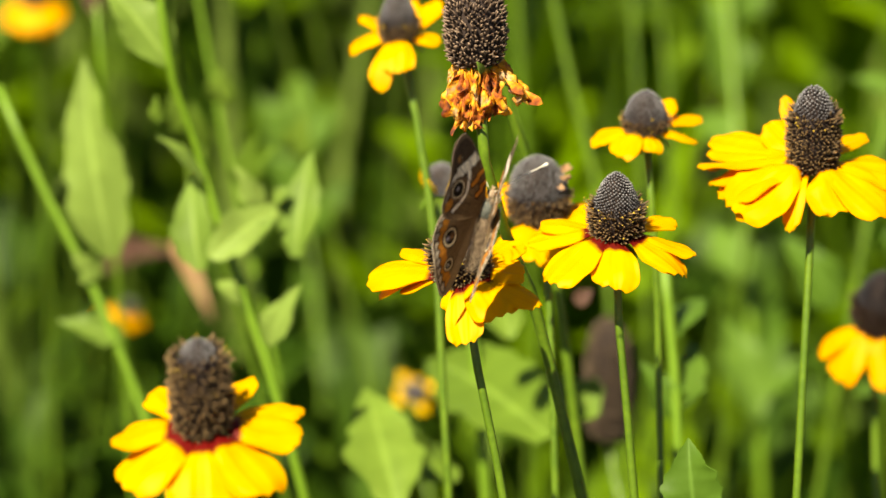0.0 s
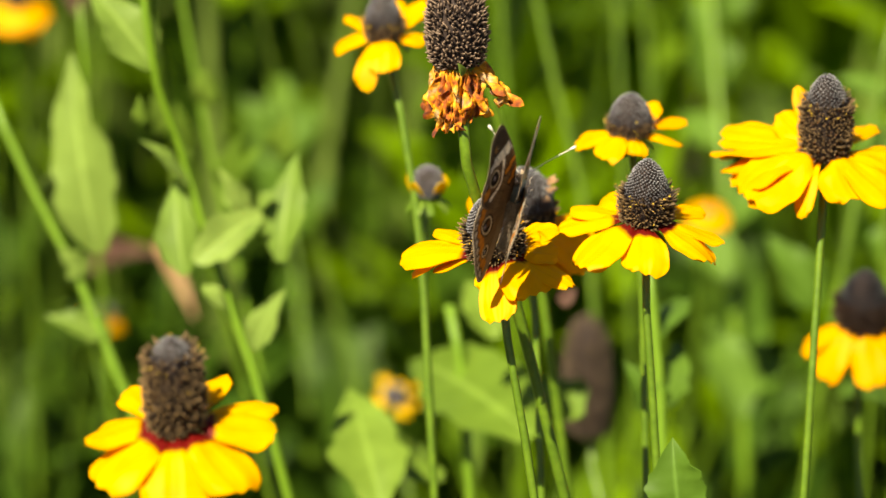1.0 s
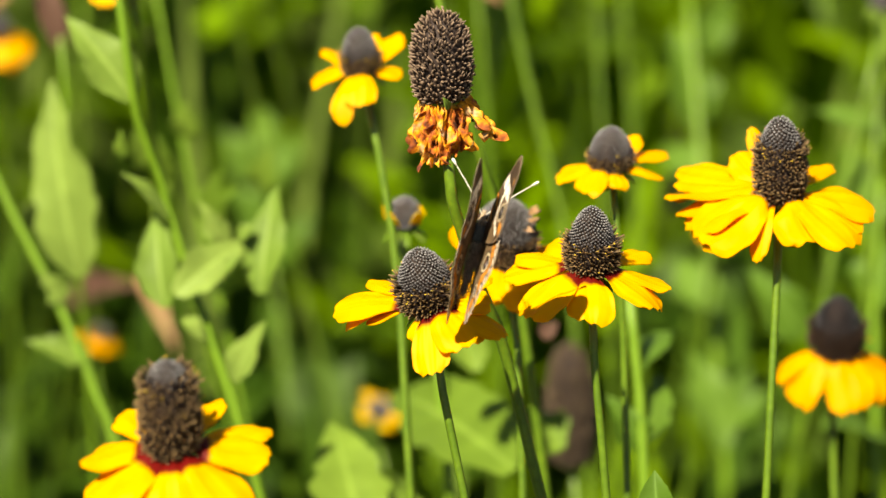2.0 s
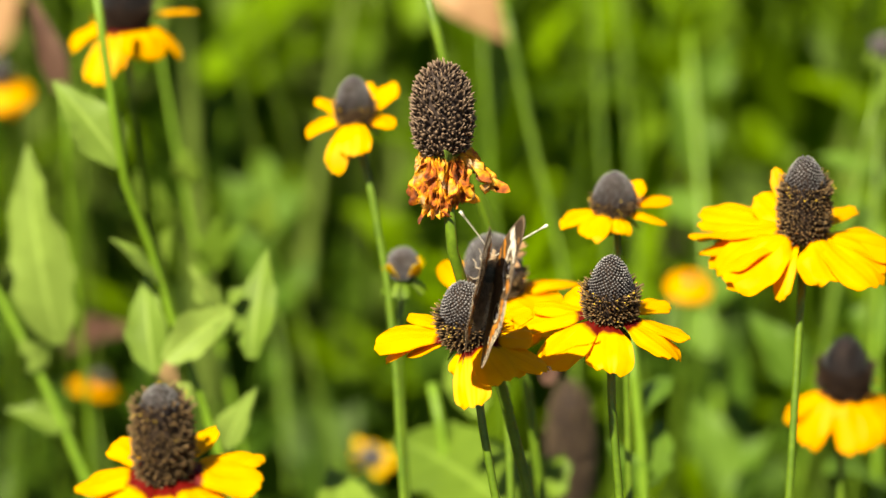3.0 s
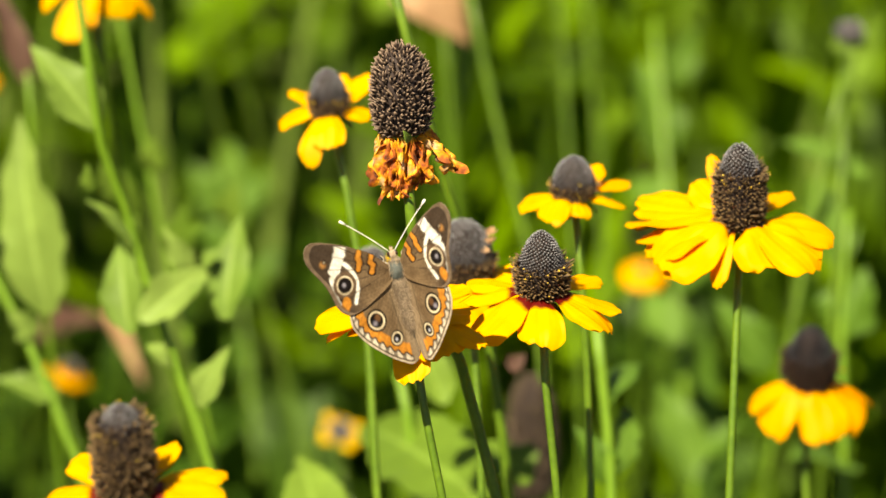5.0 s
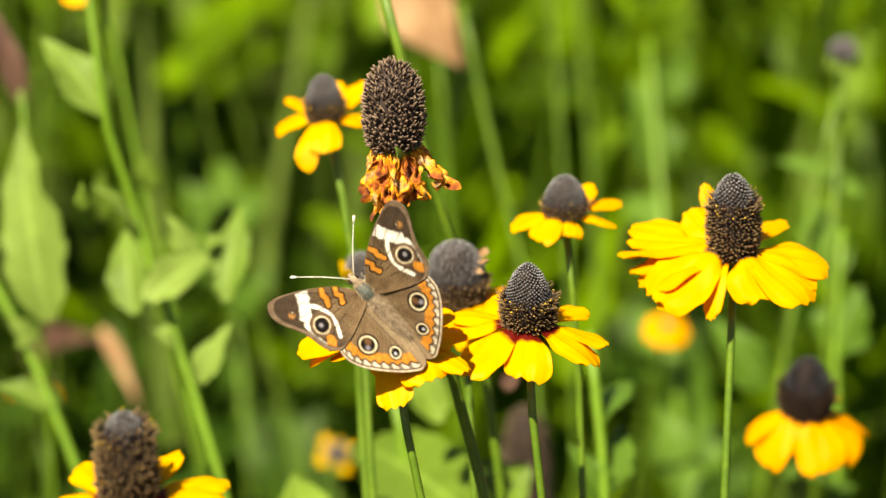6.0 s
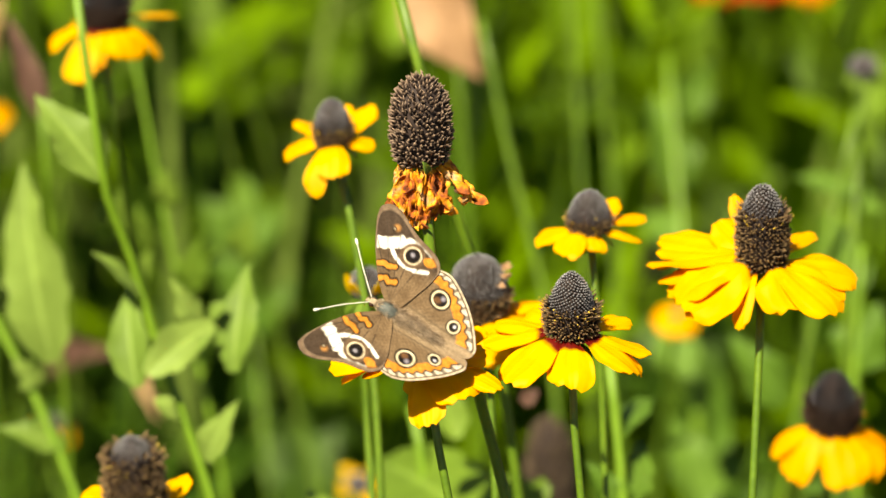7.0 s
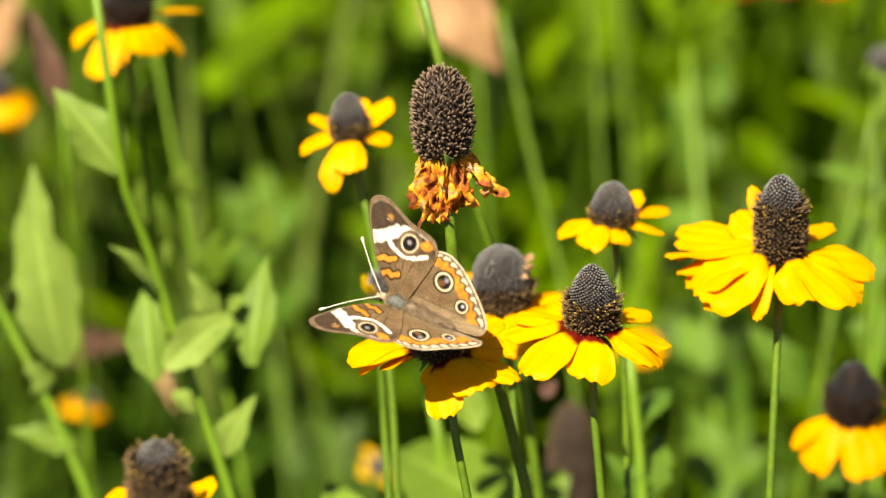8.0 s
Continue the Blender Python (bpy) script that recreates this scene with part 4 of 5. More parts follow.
BROWN = plain_material("dead_leaf_brown", (0.045, 0.018, 0.009), (0.10, 0.045, 0.024), 60, 0.8)
dead_leaf(51, (-0.1623, 0.6068, 0.2549), (-0.1240, 0.5635, 0.2814), 0.018, (0, -0.6, 0.8), BROWN, "red brown dead leaf caught among green stems")
dead_leaf(52, (-0.1254, 0.5653, 0.2858), (-0.1084, 0.5347, 0.2631), 0.0065, (0.2, -0.8, 0.5), TAN, "pale tan dead leaf hanging among green stems")
dead_leaf(53, (-0.2134, 0.7967, 0.3259), (-0.1961, 0.8105, 0.3604), 0.022, (-0.2, -0.8, 0.5), TAN, "pale tan dead leaf in the tall meadow")
dead_leaf(55, (0.0331, 0.1897, 0.4239), (0.0385, 0.1914, 0.4282), 0.006, (-0.2, -0.8, 0.5), BROWN, "small brown withered leaf")

dry_stalk = dead_leaf(56, (-0.1337, 0.3500, 0.4647), (-0.1464, 0.3700, 0.4964), 0.0100, (0.2, -0.8, 0.5), BROWN, "dark brown withered leaf on a dry stalk")
add_stem(dry_stalk, [(0.012, 0, -0.4747), (0.006, 0, -0.15), (0, 0, 0.004)], 0.0012, 0.0009, STEM_PALE, "stalk")

# ---------------------------------------------------------------- the butterfly
MM = 0.001
FORE = [(1.2, 2.6), (4, 5.8), (7, 8.6), (10.5, 11.0), (14, 13.2), (18, 15.2), (21.5, 16.6), (24, 16.8), (25.6, 15.2), (25.8, 12.4), (24.6, 9.4), (22.8, 6.2), (21.4, 2.6), (20.6, -0.6), (19.4, -3.4), (17.2, -5.2), (13, -5.0), (8, -3.4), (4, -2.0), (1.2, -1.0)]
HIND = [(0.9, 1.6), (5, 2.2), (10, 0.6), (14.5, -2.2), (17.2, -5.4), (17.4, -8.6), (16.0, -11.8), (13.8, -15.0), (11.2, -18.0), (8.2, -20.8), (5.2, -23.0), (2.6, -24.4), (0.3, -23.8), (-0.9, -20), (-0.9, -14), (-0.3, -8), (0.4, -2)]


def wing_colour(x, y, u, hind, under):
    """Scale colour at a place on the wing in millimetres; u: share of the way to the margin. Returns an array (n, 3)."""
    n = len(x)
    wob = 0.35 * np.sin(x * 1.9 + y * 0.8) + 0.25 * np.sin(y * 2.7 - x)
    c = np.tile(np.array([[0.180, 0.119, 0.064]]), (n, 1)) if not under else np.tile(np.array([[0.84, 0.77, 0.66]]), (n, 1))

    def put(mask, rgb, soft=None):
        w = np.clip(mask, 0, 1)[:, None]
        c[:] = c * (1 - w) + np.array(rgb) * w

    def disc(cx, cy, r, rgb, sx=1.0, edge=0.35, ang=0.0):
        ca, sa = math.cos(ang), math.sin(ang)
        dx, dy = (x - cx) * ca + (y - cy) * sa, -(x - cx) * sa + (y - cy) * ca
        d = np.hypot(dx / sx, dy)
        put((r - d) / edge + 0.5, rgb)

    def band(points, half, rgb, edge=0.3):
        best = np.full(n, 1e9)
        for (ax, ay), (bx, by) in zip(points, points[1:]):
            t = np.clip(((x - ax) * (bx - ax) + (y - ay) * (by - ay)) / ((bx - ax) ** 2 + (by - ay) ** 2), 0, 1)
            best = np.minimum(best, np.hypot(x - ax - t * (bx - ax), y - ay - t * (by - ay)))
        put((half + 0.4 * wob * min(1, half) - best) / edge + 0.5, rgb)

    pale, dark, orange, ring = (0.93, 0.88, 0.76), (0.012, 0.009, 0.008), (0.60, 0.24, 0.035), (0.74, 0.62, 0.42)
    if under:
        pale, orange, ring = (0.78, 0.70, 0.55), (0.58, 0.36, 0.18), (0.55, 0.42, 0.28)
    veins = 0.0
    if not hind:
        if not under:
            put(np.clip((x - 10.5) / 6, 0, 1) * 0.92, (0.056, 0.038, 0.026))
            put(np.clip(1 - np.abs(y - 9 - 0.25 * (x - 12)) / 4, 0, 1) * (x > 4) * (x < 14) * 0.35, (0.06, 0.04, 0.026))
        for a in (-10, 6, 20, 31, 40):
            dd = np.abs((x - 2) * math.sin(radians(a)) - (y - 2) * math.cos(radians(a)))
            put(np.clip(1 - dd / 0.22, 0, 1) * 0.4, (0.05, 0.035, 0.025))
        band([(14.2, 14.2), (15.6, 11.2), (17.2, 8.6), (18.2, 7.4)], 1.75, pale)
        band([(17.2, 8.0), (19.6, 5.8), (20.4, 2.6), (19.4, -1.2)], 0.75, pale)
        band([(15.6, 9.2), (13.4, 6.4), (12.6, 3.2), (13.0, 0.2), (14.4, -2.6)], 0.55, pale)
        for a in (-10, 6, 20, 31, 40, 47):
            dd = np.abs((x - 2) * math.sin(radians(a)) - (y - 2) * math.cos(radians(a)))
            put(np.clip(1 - dd / 0.26, 0, 1) * 0.8 * (x > 9), (0.055, 0.038, 0.026))
        disc(16.4, 2.9, 3.5, (0.135, 0.085, 0.05))
        band([(17.0, -1.6), (18.2, -3.6)], 1.3, orange)
        disc(16.4, 2.9, 2.5, ring)
        disc(16.4, 2.9, 2.1, dark)
        disc(16.6, 3.0, 0.55, (0.35, 0.33, 0.38), edge=0.6)
        disc(21.0, 10.2, 0.9, (0.42, 0.2, 0.06), edge=0.8)
        disc(20.4, 10.7, 0.6, dark)
        disc(20.4, 10.7, 0.2, ring)
        for cx, cy in ((10.4, 7.6), (6.9, 5.4)):
            zig = [(cx - 0.7, cy + 2.3), (cx + 0.3, cy + 0.9), (cx - 0.2, cy - 0.3), (cx + 0.7, cy - 2.0)]
            band(zig, 1.15, dark)
            band(zig, 0.70, orange)
        put(np.clip((u - 0.90) / 0.03, 0, 1) * (x > 12) * 0.7, (0.05, 0.035, 0.025))
        put(np.clip((u - 0.93) / 0.02, 0, 1) * (x > 12), (0.20, 0.14, 0.09))
        put(np.clip((u - 0.975) / 0.015, 0, 1) * (x > 8), (0.55, 0.46, 0.34) if under else (0.16, 0.11, 0.07))
        if under:
            band([(1, 3.4), (8, 9.4), (14, 13.0)], 0.7, (0.66, 0.56, 0.42))
    else:
        for a in (-18, -36, -52, -66, -78):
            dd = np.abs((x - 1) * math.sin(radians(a)) - (y + 1) * math.cos(radians(a)))
            put(np.clip(1 - dd / 0.2, 0, 1) * 0.3, (0.07, 0.048, 0.03))
        put(np.clip((5.2 - x) / 4.0, 0, 1) * 0.75, (0.36, 0.27, 0.17))
        put(np.clip(1 - np.abs(x - 3.4 - 0.06 * (y + 12)) / 0.5, 0, 1) * 0.5, (0.07, 0.05, 0.03))
        margin = (np.abs(x) > 2.0) & (y < -1)
        scal = 0.018 * np.sin(np.arctan2(y + 1, x) * 44)
        put(np.clip((u - 0.735) / 0.03, 0, 1) * margin, orange)
        put(np.clip((u - 0.862 + scal) / 0.02, 0, 1) * margin, (0.06, 0.04, 0.026))
        gaps = 0.3 + 0.7 * (np.sin(np.arctan2(y + 1, x) * 44 + 1.2) > -0.45)
        put(np.clip((u - 0.89 + scal) / 0.02, 0, 1) * margin * gaps, (0.66, 0.58, 0.45))
        put(np.clip((u - 0.945) / 0.01, 0, 1) * margin, (0.10, 0.07, 0.045))
        put(np.clip((u - 0.965) / 0.01, 0, 1) * margin, (0.52, 0.43, 0.31))
        if not under:
            disc(10.0, -9.3, 3.2, (0.012, 0.009, 0.007), 0.92, ang=-0.5)
            disc(10.0, -9.3, 2.65, (0.78, 0.66, 0.44), 0.9, ang=-0.5)
            disc(10.0, -9.3, 2.1, dark, 0.9, ang=-0.5)
            disc(9.5, -8.7, 1.0, (0.16, 0.08, 0.035), 0.8, 0.9)
            disc(10.6, -9.9, 0.6, (0.3, 0.28, 0.34), edge=0.8)
            disc(5.4, -16.0, 2.2, (0.012, 0.009, 0.007))
            disc(5.4, -16.0, 1.8, (0.78, 0.66, 0.44))
            disc(5.4, -16.0, 1.35, dark)
            disc(5.6, -16.2, 0.42, (0.55, 0.55, 0.62), edge=0.5)
        else:
            band([(15, -6), (10, -10), (5, -15), (2, -20)], 0.5, (0.2, 0.13, 0.08))
            disc(10.0, -9.3, 1.0, (0.2, 0.12, 0.07))
    rays = 0.12 * np.sin(np.arctan2(y + 1, x + 0.5) * 60 + 3 * np.sin(u * 5)) * u
    return c * (1 + 0.08 * np.sin(x * 5.1 + 2 * np.sin(y * 3.3)) + rays)[:, None]


def add_wing(parent, name, outline, side, hind):
    """A wing of two thin faces, painted above and below; its hinge lies on the body's axis."""
    nv, nu = 150, 84
    rim = smooth_path([(px, py, 0) for px, py in outline], nv)
    hx, hy = (0.9, 0.6) if not hind else (0.6, -1.0)
    xs, ys, zs, us = [], [], [], []
    for q in rim:
        for i in range(nu):
            u = i / (nu - 1)
            x, y = hx + (q.x - hx) * u, hy + (q.y - hy) * u
            xs.append(x)
            ys.append(y)
            us.append(u)
            zs.append(0.35 * math.sin(0.24 * x) - 0.0016 * (x * x) + 0.16 * math.sin(math.atan2(y + 0.01, x) * 11) * u + (-0.18 if hind else 0.18))
    x, y, z, u = (np.array(a) for a in (xs, ys, zs, us))
    up = wing_colour(x, y, u, hind, False)
    dn = wing_colour(x, y, u, hind, True)
    top = np.stack([x * side, y, z], 1) * MM
    low = np.stack([x * side, y, z - 0.10], 1) * MM
    m = len(x)
    faces = []
    for i in range(nv - 1):
        for j in range(nu - 1):
            q = (i * nu + j, i * nu + j + 1, (i + 1) * nu + j + 1, (i + 1) * nu + j)
            q = q[::-1] if side > 0 else q
            faces.append(q)
            faces.append(tuple(k + m for k in q[::-1]))
    for i in range(nv - 1):
        a, b = i * nu + nu - 1, (i + 1) * nu + nu - 1
        faces.append((a, b, b + m, a + m) if side > 0 else (b, a, a + m, b + m))
    ob = mesh_object(name, np.concatenate([top, low]), faces, WING, parent, tint=np.concatenate([up, dn]), attr="tint")
    ob["label"] = "brown wing with ringed eyespots" if hind else "brown wing with white band, orange bars and eyespot"
    return ob


def blob(name, parts, mat, parent, label="", seed=1, rough=0.06):
    """Rounded bodies, joined: (centre, radii) in millimetres."""
    bm = bmesh.new()
    for (cx, cy, cz), (rx, ry, rz) in parts:
        bmesh.ops.create_icosphere(bm, subdivisions=3, radius=1.0, matrix=Matrix.Translation(Vector((cx, cy, cz)) * MM) @ Matrix.Diagonal((rx * MM, ry * MM, rz * MM, 1)))
    for v in bm.verts:
        v.co += Vector((noise.noise(v.co * 2600), noise.noise(v.co * 2600 + Vector((9, 0, 0))), noise.noise(v.co * 2600 + Vector((0, 9, 0))))) * rough * MM * 4
    verts, faces = [v.co.copy() for v in bm.verts], []
    bm.verts.ensure_lookup_table()
    for i, v in enumerate(bm.verts):
        v.index = i
    faces = [tuple(v.index for v in f.verts) for f in bm.faces]
    bm.free()
    return mesh_object(name, verts, faces, mat, parent, label)


def hairs(name, parent, rng, count, boxes, length, mat):
    """Fine lying hairs over the body: thin three-sided spikes."""
    verts, faces = [], []
    for _ in range(count):
        (cx, cy, cz), (rx, ry, rz) = rng.choice(boxes)
        a, b = rng.uniform(0, math.pi), rng.uniform(-1, 1)
        nrm = Vector((math.cos(a) * math.sqrt(1 - b * b), b, math.sin(a) * math.sqrt(1 - b * b)))
        p = Vector((cx + nrm.x * rx, cy + nrm.y * ry, cz + nrm.z * rz)) * MM
        d = (nrm * 0.55 + Vector((rng.uniform(-0.3, 0.3), -1, 0.1))).normalized()
        s = d.orthogonal().normalized() * 0.05 * MM
        s2 = d.cross(s)
        k = len(verts)
        verts += [p + s, p - s * 0.5 + s2, p - s * 0.5 - s2, p + d * length * rng.uniform(0.6, 1.3) * MM]
        faces += [(k, k + 1, k + 3), (k + 1, k + 2, k + 3), (k + 2, k, k + 3)]
    return mesh_object(name, verts, faces, mat, parent, smooth=False)


LEG = plain_material("leg_tan", (0.42, 0.34, 0.24), (0.60, 0.52, 0.40), 900, 0.6)


def build_butterfly():
    ob = tagged(thing("butterfly", *(-0.0124, -0.0224, 0.5400)), "brown buckeye butterfly with eyespots, feeding on a yellow coneflower", "butterfly")
    rng = random.Random(77)
    thorax = blob("thorax", [((0, 1.2, 0.1), (2.2, 3.4, 1.9))], FUR_DARK, ob, "dark greenish furry thorax")
    abdomen = blob("abdomen", [((0, -3.2, 0.1), (1.6, 2.6, 1.5)), ((0, -6.4, 0.0), (1.55, 2.8, 1.45)), ((0, -9.8, -0.1), (1.3, 3.0, 1.2)), ((0, -13.0, -0.2), (0.9, 2.6, 0.85))], FUR_BROWN, ob, "brown banded abdomen")
    head = blob("head", [((0, 5.6, 0.1), (1.15, 1.2, 1.05)), ((-0.25, 6.9, -0.1), (0.3, 0.9, 0.35)), ((0.25, 6.9, -0.1), (0.3, 0.9, 0.35))], FUR, ob, "pale brown head")
    for s in (-1, 1):
        blob("eye", [((s * 0.95, 5.8, 0.15), (0.55, 0.75, 0.7))], EYE_DARK, head, "dark brown eye", rough=0.0)
    hairs("hair", thorax, rng, 420, [((-1.5, 1.0, 0.0), (0.9, 3.0, 1.3)), ((1.5, 1.0, 0.0), (0.9, 3.0, 1.3)), ((0, 4.4, 0.2), (1.3, 1.0, 1.2))], 1.5, FUR)
    hairs("hair", abdomen, rng, 900, [((0, -2.2, 0.1), (2.4, 2.6, 1.5)), ((0, -5.4, 0.0), (2.3, 2.8, 1.45)), ((0, -8.8, -0.1), (2.0, 3.0, 1.2)), ((0, -12.0, -0.1), (1.4, 2.6, 0.8))], 2.4, FUR)
    for s in (-1, 1):
        tip = Vector((s * 11.5, 18.0, 3.0))
        path = smooth_path([Vector((s * 0.5, 6.4, 0.6)) * MM, Vector((s * 5.6, 12.2, 2.0)) * MM, tip * MM], 14)
        v, f = tube(path, [0.13 * MM] * 14, 6)
        ant = mesh_object("antenna", v, f, PALE, ob, "thin pale antenna")
        d = (path[-1] - path[-3]).normalized()
        v, f = tube([path[-1] - d * 2.0 * MM, path[-1] - d * 1.0 * MM, path[-1], path[-1] + d * 0.35 * MM], [0.14 * MM, 0.33 * MM, 0.42 * MM, 0.15 * MM], 8)
        mesh_object("club", v, f, PALE, ant, "cream antenna club")
    for s in (-1, 1):
        for y0, y1, x1 in ((3.0, 4.4, 2.6), (1.4, 1.4, 3.4), (-0.4, -3.2, 3.2)):
            pts = [Vector((s * 0.8, y0, -1.0)) * MM, Vector((s * x1, (y0 + y1) / 2, -1.4)) * MM, Vector((s * x1 * 0.95, y1, -4.6)) * MM, Vector((s * x1 * 1.15, y1 * 1.1, -6.4)) * MM]
            v, f = tube(smooth_path(pts, 12), [0.17 * MM] * 5 + [0.10 * MM] * 7, 6)
            mesh_object("leg", v, f, LEG, ob, "thin pale leg")
    v, f = tube(smooth_path([Vector(q) * MM for q in ((0, 6.8, -0.6), (0, 7.6, -2.6), (0, 7.0, -5.4))], 10), [0.1 * MM] * 10, 6)
    mesh_object("proboscis", v, f, EYE_DARK, ob, "dark feeding tube")
    wings = {}
    for side, key in ((-1, "left"), (1, "right")):
        wings[key] = (add_wing(ob, "forewing", FORE, side, False), add_wing(ob, "hindwing", HIND, side, True))
    return ob, wings


HINGE = Vector((1.6, 0.5)) * MM
butterfly, wings = build_butterfly()


def sway(ob, rows):
    """A plant that leans in the wind about its foot: seconds and two turns in degrees."""
    x, y, z = ob.location
    walk(ob, [(t, pose(x, y, z, rx, ry)) for t, rx, ry in rows])


def motions():
    sway(perch_flower, [(0, 0.413, -1.085), (0.5, -2.160, 0.067), (1, -0.805, 0.366), (1.2, -0.308, 0.015), (2.3, 0.240, -1.131), (2.5, -0.446, -0.530), (3, -0.354, 0.117), (3.5, 0.000, 0.000), (4, 0.331, -0.265), (4.5, -0.685, -0.897), (4.7, -1.414, -0.629), (6, -0.996, -1.019), (6.5, -0.408, -0.900), (7, -0.735, -0.620), (7.5, -1.269, -1.027), (8, -0.737, -0.670)])
    sway(middle_flower, [(0, -0.677, -0.853), (0.5, -1.467, -0.469), (1, -1.625, 0.560), (1.2, -0.692, 0.385), (2.3, -0.454, -0.705), (2.5, -0.355, -0.714), (3, -0.167, -0.042), (3.5, 0.000, 0.000), (4, 0.755, -0.633), (4.5, -1.395, -0.450), (4.7, -1.465, -0.743), (6, -0.183, -1.305), (6.5, -0.326, -0.591), (7, -0.666, -0.579), (7.5, -0.520, -1.023), (8, -0.580, -0.551)])
    sway(low_flower, [(0, 1.936, 0.749), (0.5, 1.981, 0.541), (1, 1.768, 0.455), (2.5, 0.497, 0.888), (3, -0.157, 0.494), (3.5, 0.000, 0.000), (4, 0.731, 0.059), (4.5, 1.893, 0.245), (6, 1.075, 0.652), (6.5, 0.909, 0.618), (7, 1.620, 0.399), (7.5, 2.458, 0.742), (8, 2.394, 0.592)])
    sway(behind_flower, [(0, -0.070, 0.301), (0.5, 1.126, 0.277), (1, 1.017, 0.345), (2.5, 0.400, 0.368), (3, -0.199, -0.070), (3.5, 0.000, 0.000), (4, 0.556, 0.408), (4.5, -0.370, 0.142), (6, -0.099, 0.022), (6.5, 0.060, 0.077), (7, -0.266, 0.135), (7.5, -0.203, 0.195), (8, -0.307, 0.243)])
    sway(right_flower, [(0, -0.061, -0.533), (0.5, -0.933, 0.154), (1, -1.236, 0.422), (2.3, 0.078, -0.605), (2.5, 0.125, -0.427), (3, -0.806, 0.277), (3.5, 0.000, -0.000), (4, -0.563, -0.172), (4.5, -1.032, -0.451), (6, 0.432, -0.738), (6.5, -0.241, -0.289), (7, -0.120, -0.407), (7.5, -0.369, -0.370), (8, -0.215, -0.443)])
    sway(small_flower, [(0, -0.293, -0.136), (0.5, -0.177, 0.018), (1, -0.031, -0.116), (2.5, 0.067, -0.134), (3, 0.015, -0.054), (3.5, 0.000, 0.000), (4, -0.024, -0.032), (4.5, -0.275, -0.154), (6, -0.200, -0.338), (6.5, 0.127, -0.224), (7, -0.333, -0.174), (7.5, -0.229, -0.141), (8, -0.283, -0.058)])
    sway(drooping_flower, [(0, -0.952, 0.209), (0.5, -1.113, -0.139), (1, -1.003, 0.261), (2.5, -0.933, -0.020), (3, -0.606, -0.099), (3.5, 0.000, 0.000), (4, 0.111, -0.117), (4.5, 0.535, 0.067), (6, -1.537, 0.219), (6.5, -1.556, -0.202), (7, -0.550, -0.118), (7.5, -0.617, 0.039), (8, -0.198, -0.215)])
    sway(dark_flower, [(0, 1.472, 0.080), (0.5, 1.164, -0.069), (1, 1.294, 0.061), (2.5, 0.246, -0.285), (3, 0.094, 0.144), (3.5, 0.000, 0.000), (4, 1.951, -0.222), (4.5, 0.077, 0.047), (6, 1.804, 0.026), (6.5, 1.332, 0.395), (7, 1.581, 0.327), (7.5, 1.116, 0.314), (8, 1.419, 0.384)])
    sway(upper_flower, [(0, -2.602, 0.424), (0.5, -1.406, 0.510), (1, -2.297, 0.487), (2.5, -3.631, 0.456), (3, -0.757, 0.430), (3.5, 0.000, 0.000), (4, 0.106, 0.226), (4.5, -0.414, 0.434), (6, -9.312, 0.441), (6.5, -7.288, 0.387), (7, -2.838, 0.291), (7.5, -1.935, 0.300), (8, -2.300, 0.420)])
    sway(bud_flower, [(0, -1.606, 0.092), (0.5, -1.699, -0.132), (1, -1.347, 0.182), (2.5, -1.656, -0.060), (3, -1.004, -0.067), (3.5, -0.000, -0.000), (4, -0.049, -0.039), (4.5, 0.343, 0.032), (6, -1.183, -0.141), (6.5, -1.833, -0.660), (7, -1.411, -0.618), (7.5, -1.104, -0.728), (8, -0.468, -0.689)])
    sway(dry_head, [(0, -0.375, -0.067), (0.5, -0.232, -0.009), (1, -0.299, -0.130), (2.3, -0.002, -0.012), (2.5, 0.151, -0.079), (3, 0.293, -0.029), (3.5, 0.000, 0.000), (4, -0.071, -0.101), (4.5, -0.239, -0.119), (4.7, -0.191, -0.160), (6, -0.417, -0.253), (6.5, -0.175, -0.087), (7, -0.427, -0.047), (7.5, -0.440, -0.110), (8, -0.351, 0.004)])
    sway(dark_head, [(0, 2.260, 0.499), (0.5, 2.030, 0.627), (1, 1.826, 0.202), (2.5, 0.753, 0.304), (3, 0.146, 0.268), (3.5, 0.000, 0.000), (4, -0.008, 0.298), (4.5, 0.186, 0.023), (6, 2.787, -0.122), (6.5, 1.955, 0.223), (7, 1.987, 0.162), (7.5, 1.905, 0.225), (8, 1.359, 0.401)])
    sway(orange_back, [(0, 2.277, 0.267), (0.5, 4.392, 0.088), (1, 3.205, -0.422), (2.5, -1.370, 1.429), (3, -0.650, 0.664), (3.5, 0.000, 0.000), (4, 0.036, 1.047), (4.5, 0.405, 2.339), (6, -2.777, -1.610), (6.5, 3.628, -1.707), (7, 5.592, -1.353), (7.5, 4.631, -1.278), (8, 1.629, -0.320)])
    sway(yellow_back, [(0, 2.673, 1.688), (0.5, 4.709, 1.095), (1, 3.280, 1.412), (2.5, -1.266, 1.546), (3, -0.293, 0.786), (3.5, 0.000, 0.000), (4, -1.594, 0.003), (4.5, -3.442, 0.687), (6, -2.401, 1.184), (6.5, -1.106, 1.874), (7, 0.843, 1.394), (7.5, -0.000, 1.605), (8, -1.090, 1.574)])
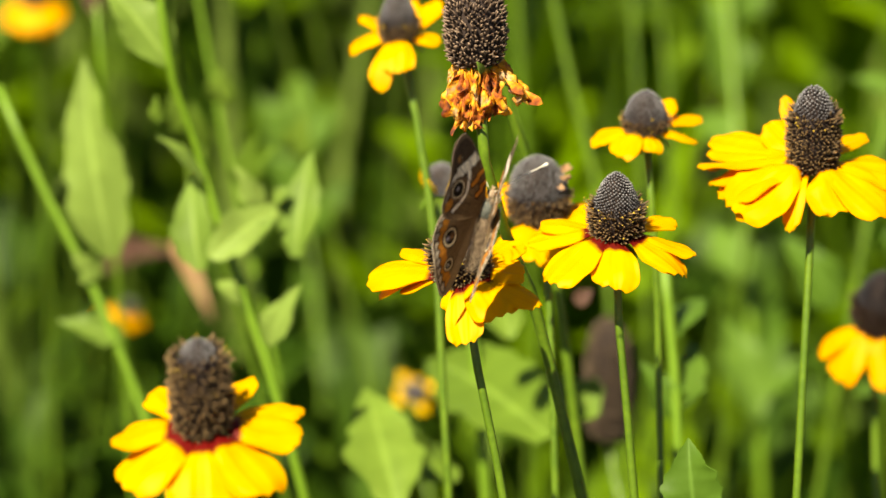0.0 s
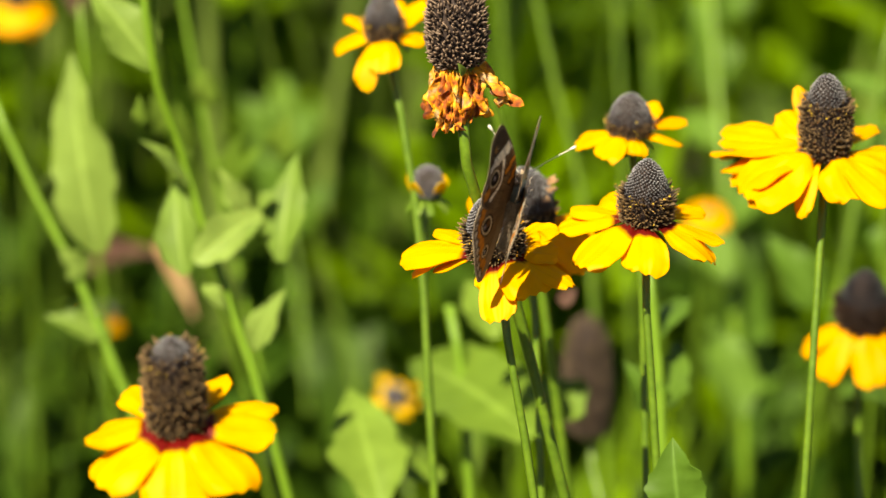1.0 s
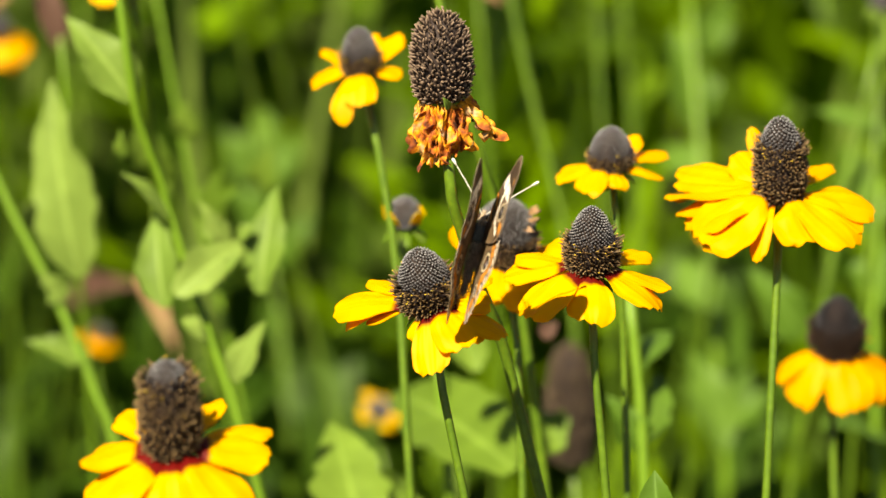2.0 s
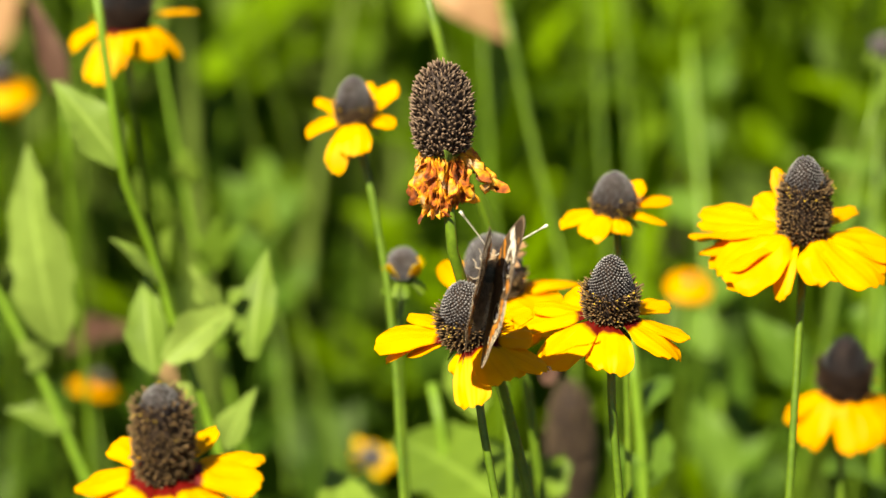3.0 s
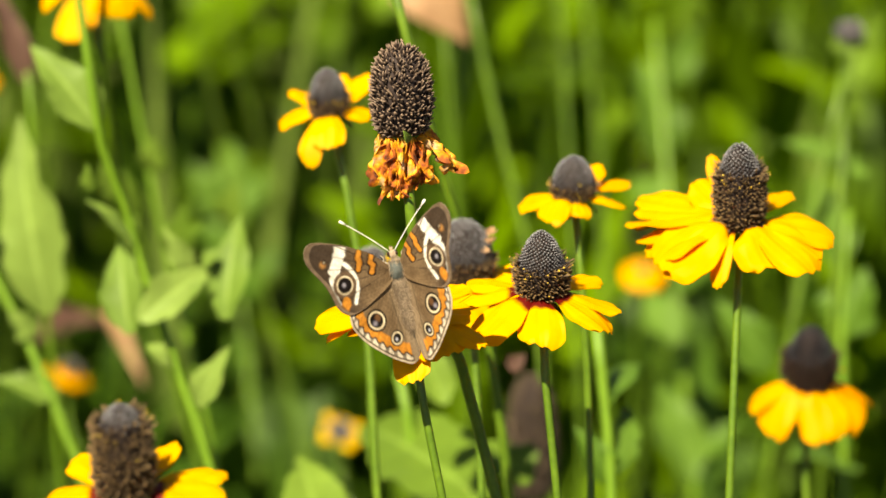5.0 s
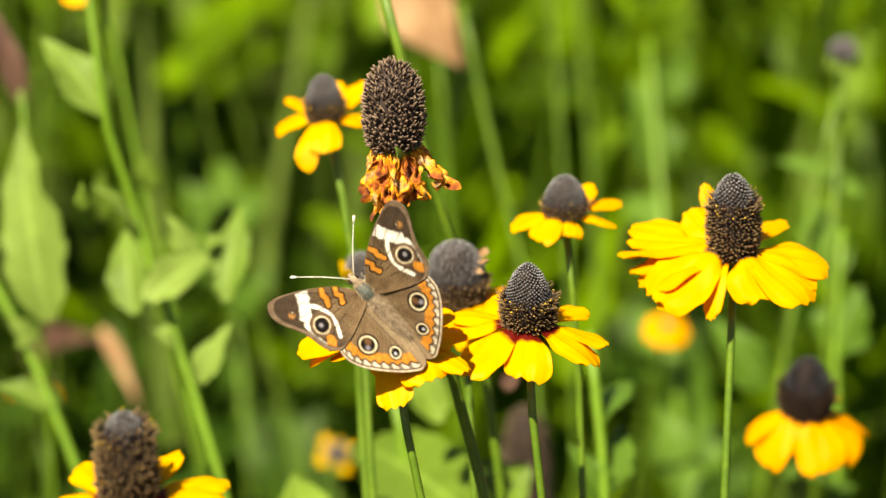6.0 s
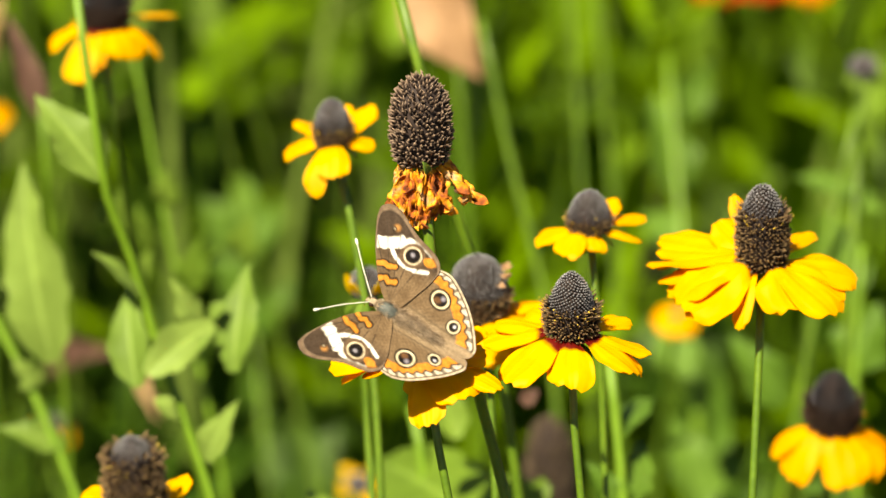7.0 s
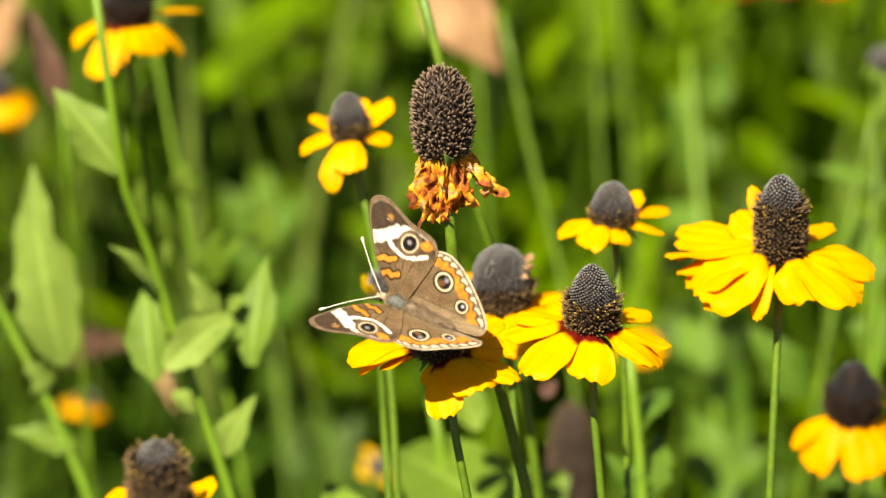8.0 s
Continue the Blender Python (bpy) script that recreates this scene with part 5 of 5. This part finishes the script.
    sway(right_back, [(0, -3.6, 3.4), (0.5, 5.2, 0.8), (1, 2.8, 0.8), (2.5, -1.0, 3.8), (3, 1.4, 0.8), (3.5, -0.0, 0.0), (4, -0.2, 0.0), (4.5, -0.2, -0.6), (6, 7.2, 1.6), (6.5, 5.4, 1.2), (7, 3.4, 1.2), (7.5, 2.6, 0.2), (8, 8.4, -2.6)])
    sway(side_plant, [(0, -2.331, 1.043), (0.5, -2.466, 1.027), (1, -3.100, 1.128), (2.5, -4.771, 0.662), (3, -1.646, 0.204), (3.5, 0.000, 0.000), (4, -0.232, 0.387), (4.5, -2.014, 0.825), (6, -5.897, 1.226), (6.5, -5.449, 0.983), (7, -1.925, 0.851), (7.5, -0.871, 0.607), (8, -0.503, 0.583)])
    sway(tall_plant, [(0, -3.395, 0.540), (0.5, -1.781, 0.630), (1, -2.933, 0.598), (2.5, -3.102, 0.440), (3, -0.876, 0.231), (3.5, -0.000, -0.000), (4, -0.141, 0.298), (4.5, -0.884, 0.344), (6, -10.000, 0.446), (6.5, -6.046, 0.434), (7, -1.869, 0.261), (7.5, -1.135, 0.454), (8, -1.560, 0.233)])
    sway(dry_leaf, [(0.0, -3.0, 0), (1.0, -3.0, 0), (2.5, -2.6, 0), (3.5, -5.6, 0.4), (4.0, -4.6, 0.3), (4.5, -2.6, 0), (6.0, -0.1, 0), (6.5, -0.4, 0), (7.5, -1.2, 0), (8.0, -0.6, 0)])
    walk(butterfly, [
        (0, pose(0.0033, -0.0263, 0.5449, 80.34, 15.08, -5.04)),
        (0.5, pose(0.0130, -0.0024, 0.5448, 63.05, 18.25, -2.11)),
        (1, pose(0.0155, -0.0157, 0.5452, 83.08, 12.95, -4.32)),
        (2.5, pose(0.0083, -0.0192, 0.5442, 54.38, 14.63, -3.90)),
        (3, pose(0.0128, -0.0199, 0.5468, 92.05, 11.41, 5.24)),
        (3.5, pose(0.0118, -0.0234, 0.5455, 90.14, 15.50, 2.75)),
        (4, pose(0.0091, -0.0264, 0.5453, 84.99, 6.82, -1.93)),
        (4.5, pose(-0.0021, -0.0177, 0.5443, 71.88, -0.64, 13.34)),
        (4.7, pose(-0.0012, -0.0116, 0.5427, 75.93, -3.39, 9.47)),
        (5.8, pose(-0.0078, -0.0106, 0.5368, 69.97, -35.83, 19.73)),
        (6, pose(-0.0083, -0.0101, 0.5393, 65.75, -38.97, 22.44)),
        (6.5, pose(-0.0115, -0.0152, 0.5390, 41.20, -42.87, 36.90)),
        (7, pose(-0.0073, -0.0127, 0.5396, 38.70, -37.45, 53.44)),
        (7.5, pose(-0.0127, -0.0079, 0.5396, 36.59, -42.27, 56.70)),
        (8, pose(-0.0097, -0.0123, 0.5393, 19.78, -40.26, 51.49)),
    ])
    left = [(0, 59.1, 14.9), (0.5, 70.0, 0.3), (1, 68.4, 15.3), (2.5, 88.0, -0.3), (3, 79.0, 12.1), (3.5, 94.5, 20.7), (4, 93.0, 15.9), (4.5, 61.0, -12.8), (4.7, 45.2, -8.6), (5.8, 24.6, 3.4), (6, 29.5, 2.9), (6.5, 31.3, -3.4), (7, 17.8, 1.5), (7.5, 19.4, 3.3), (8, 42.7, -4.4)]
    right = [(0, 92.6, 24.9), (0.5, 96.3, 11.1), (1, 99.5, 28.8), (2.5, 77.0, 8.6), (3, 89.0, 22.0), (3.5, 77.0, 28.1), (4, 78.5, 23.0), (4.5, 92.6, 2.5), (4.7, 77.2, 6.4), (5.8, 34.6, -2.8), (6, 36.6, -3.2), (6.5, 31.9, 3.5), (7, 6.7, -0.1), (7.5, 15.6, -1.4), (8, 36.7, 3.1)]
    # the hind wings hang lower than the fore wings while the butterfly holds them shut
    drop = {"left": {0: 2, 0.5: 2, 1: 2}, "right": {0: 6, 0.5: 5, 1: 7}}
    for key, rows, turn in (("left", left, 1), ("right", right, -1)):
        for wing, hind in zip(wings[key], (0, 1)):
            walk(wing, [(t, pose(-turn * HINGE.x, 0, HINGE.y, 0, turn * (a - hind * drop[key].get(t, 0)), 0) @ pose(turn * HINGE.x, 0, 0, 0, 0, -turn * b)) for t, a, b in rows])


motions()
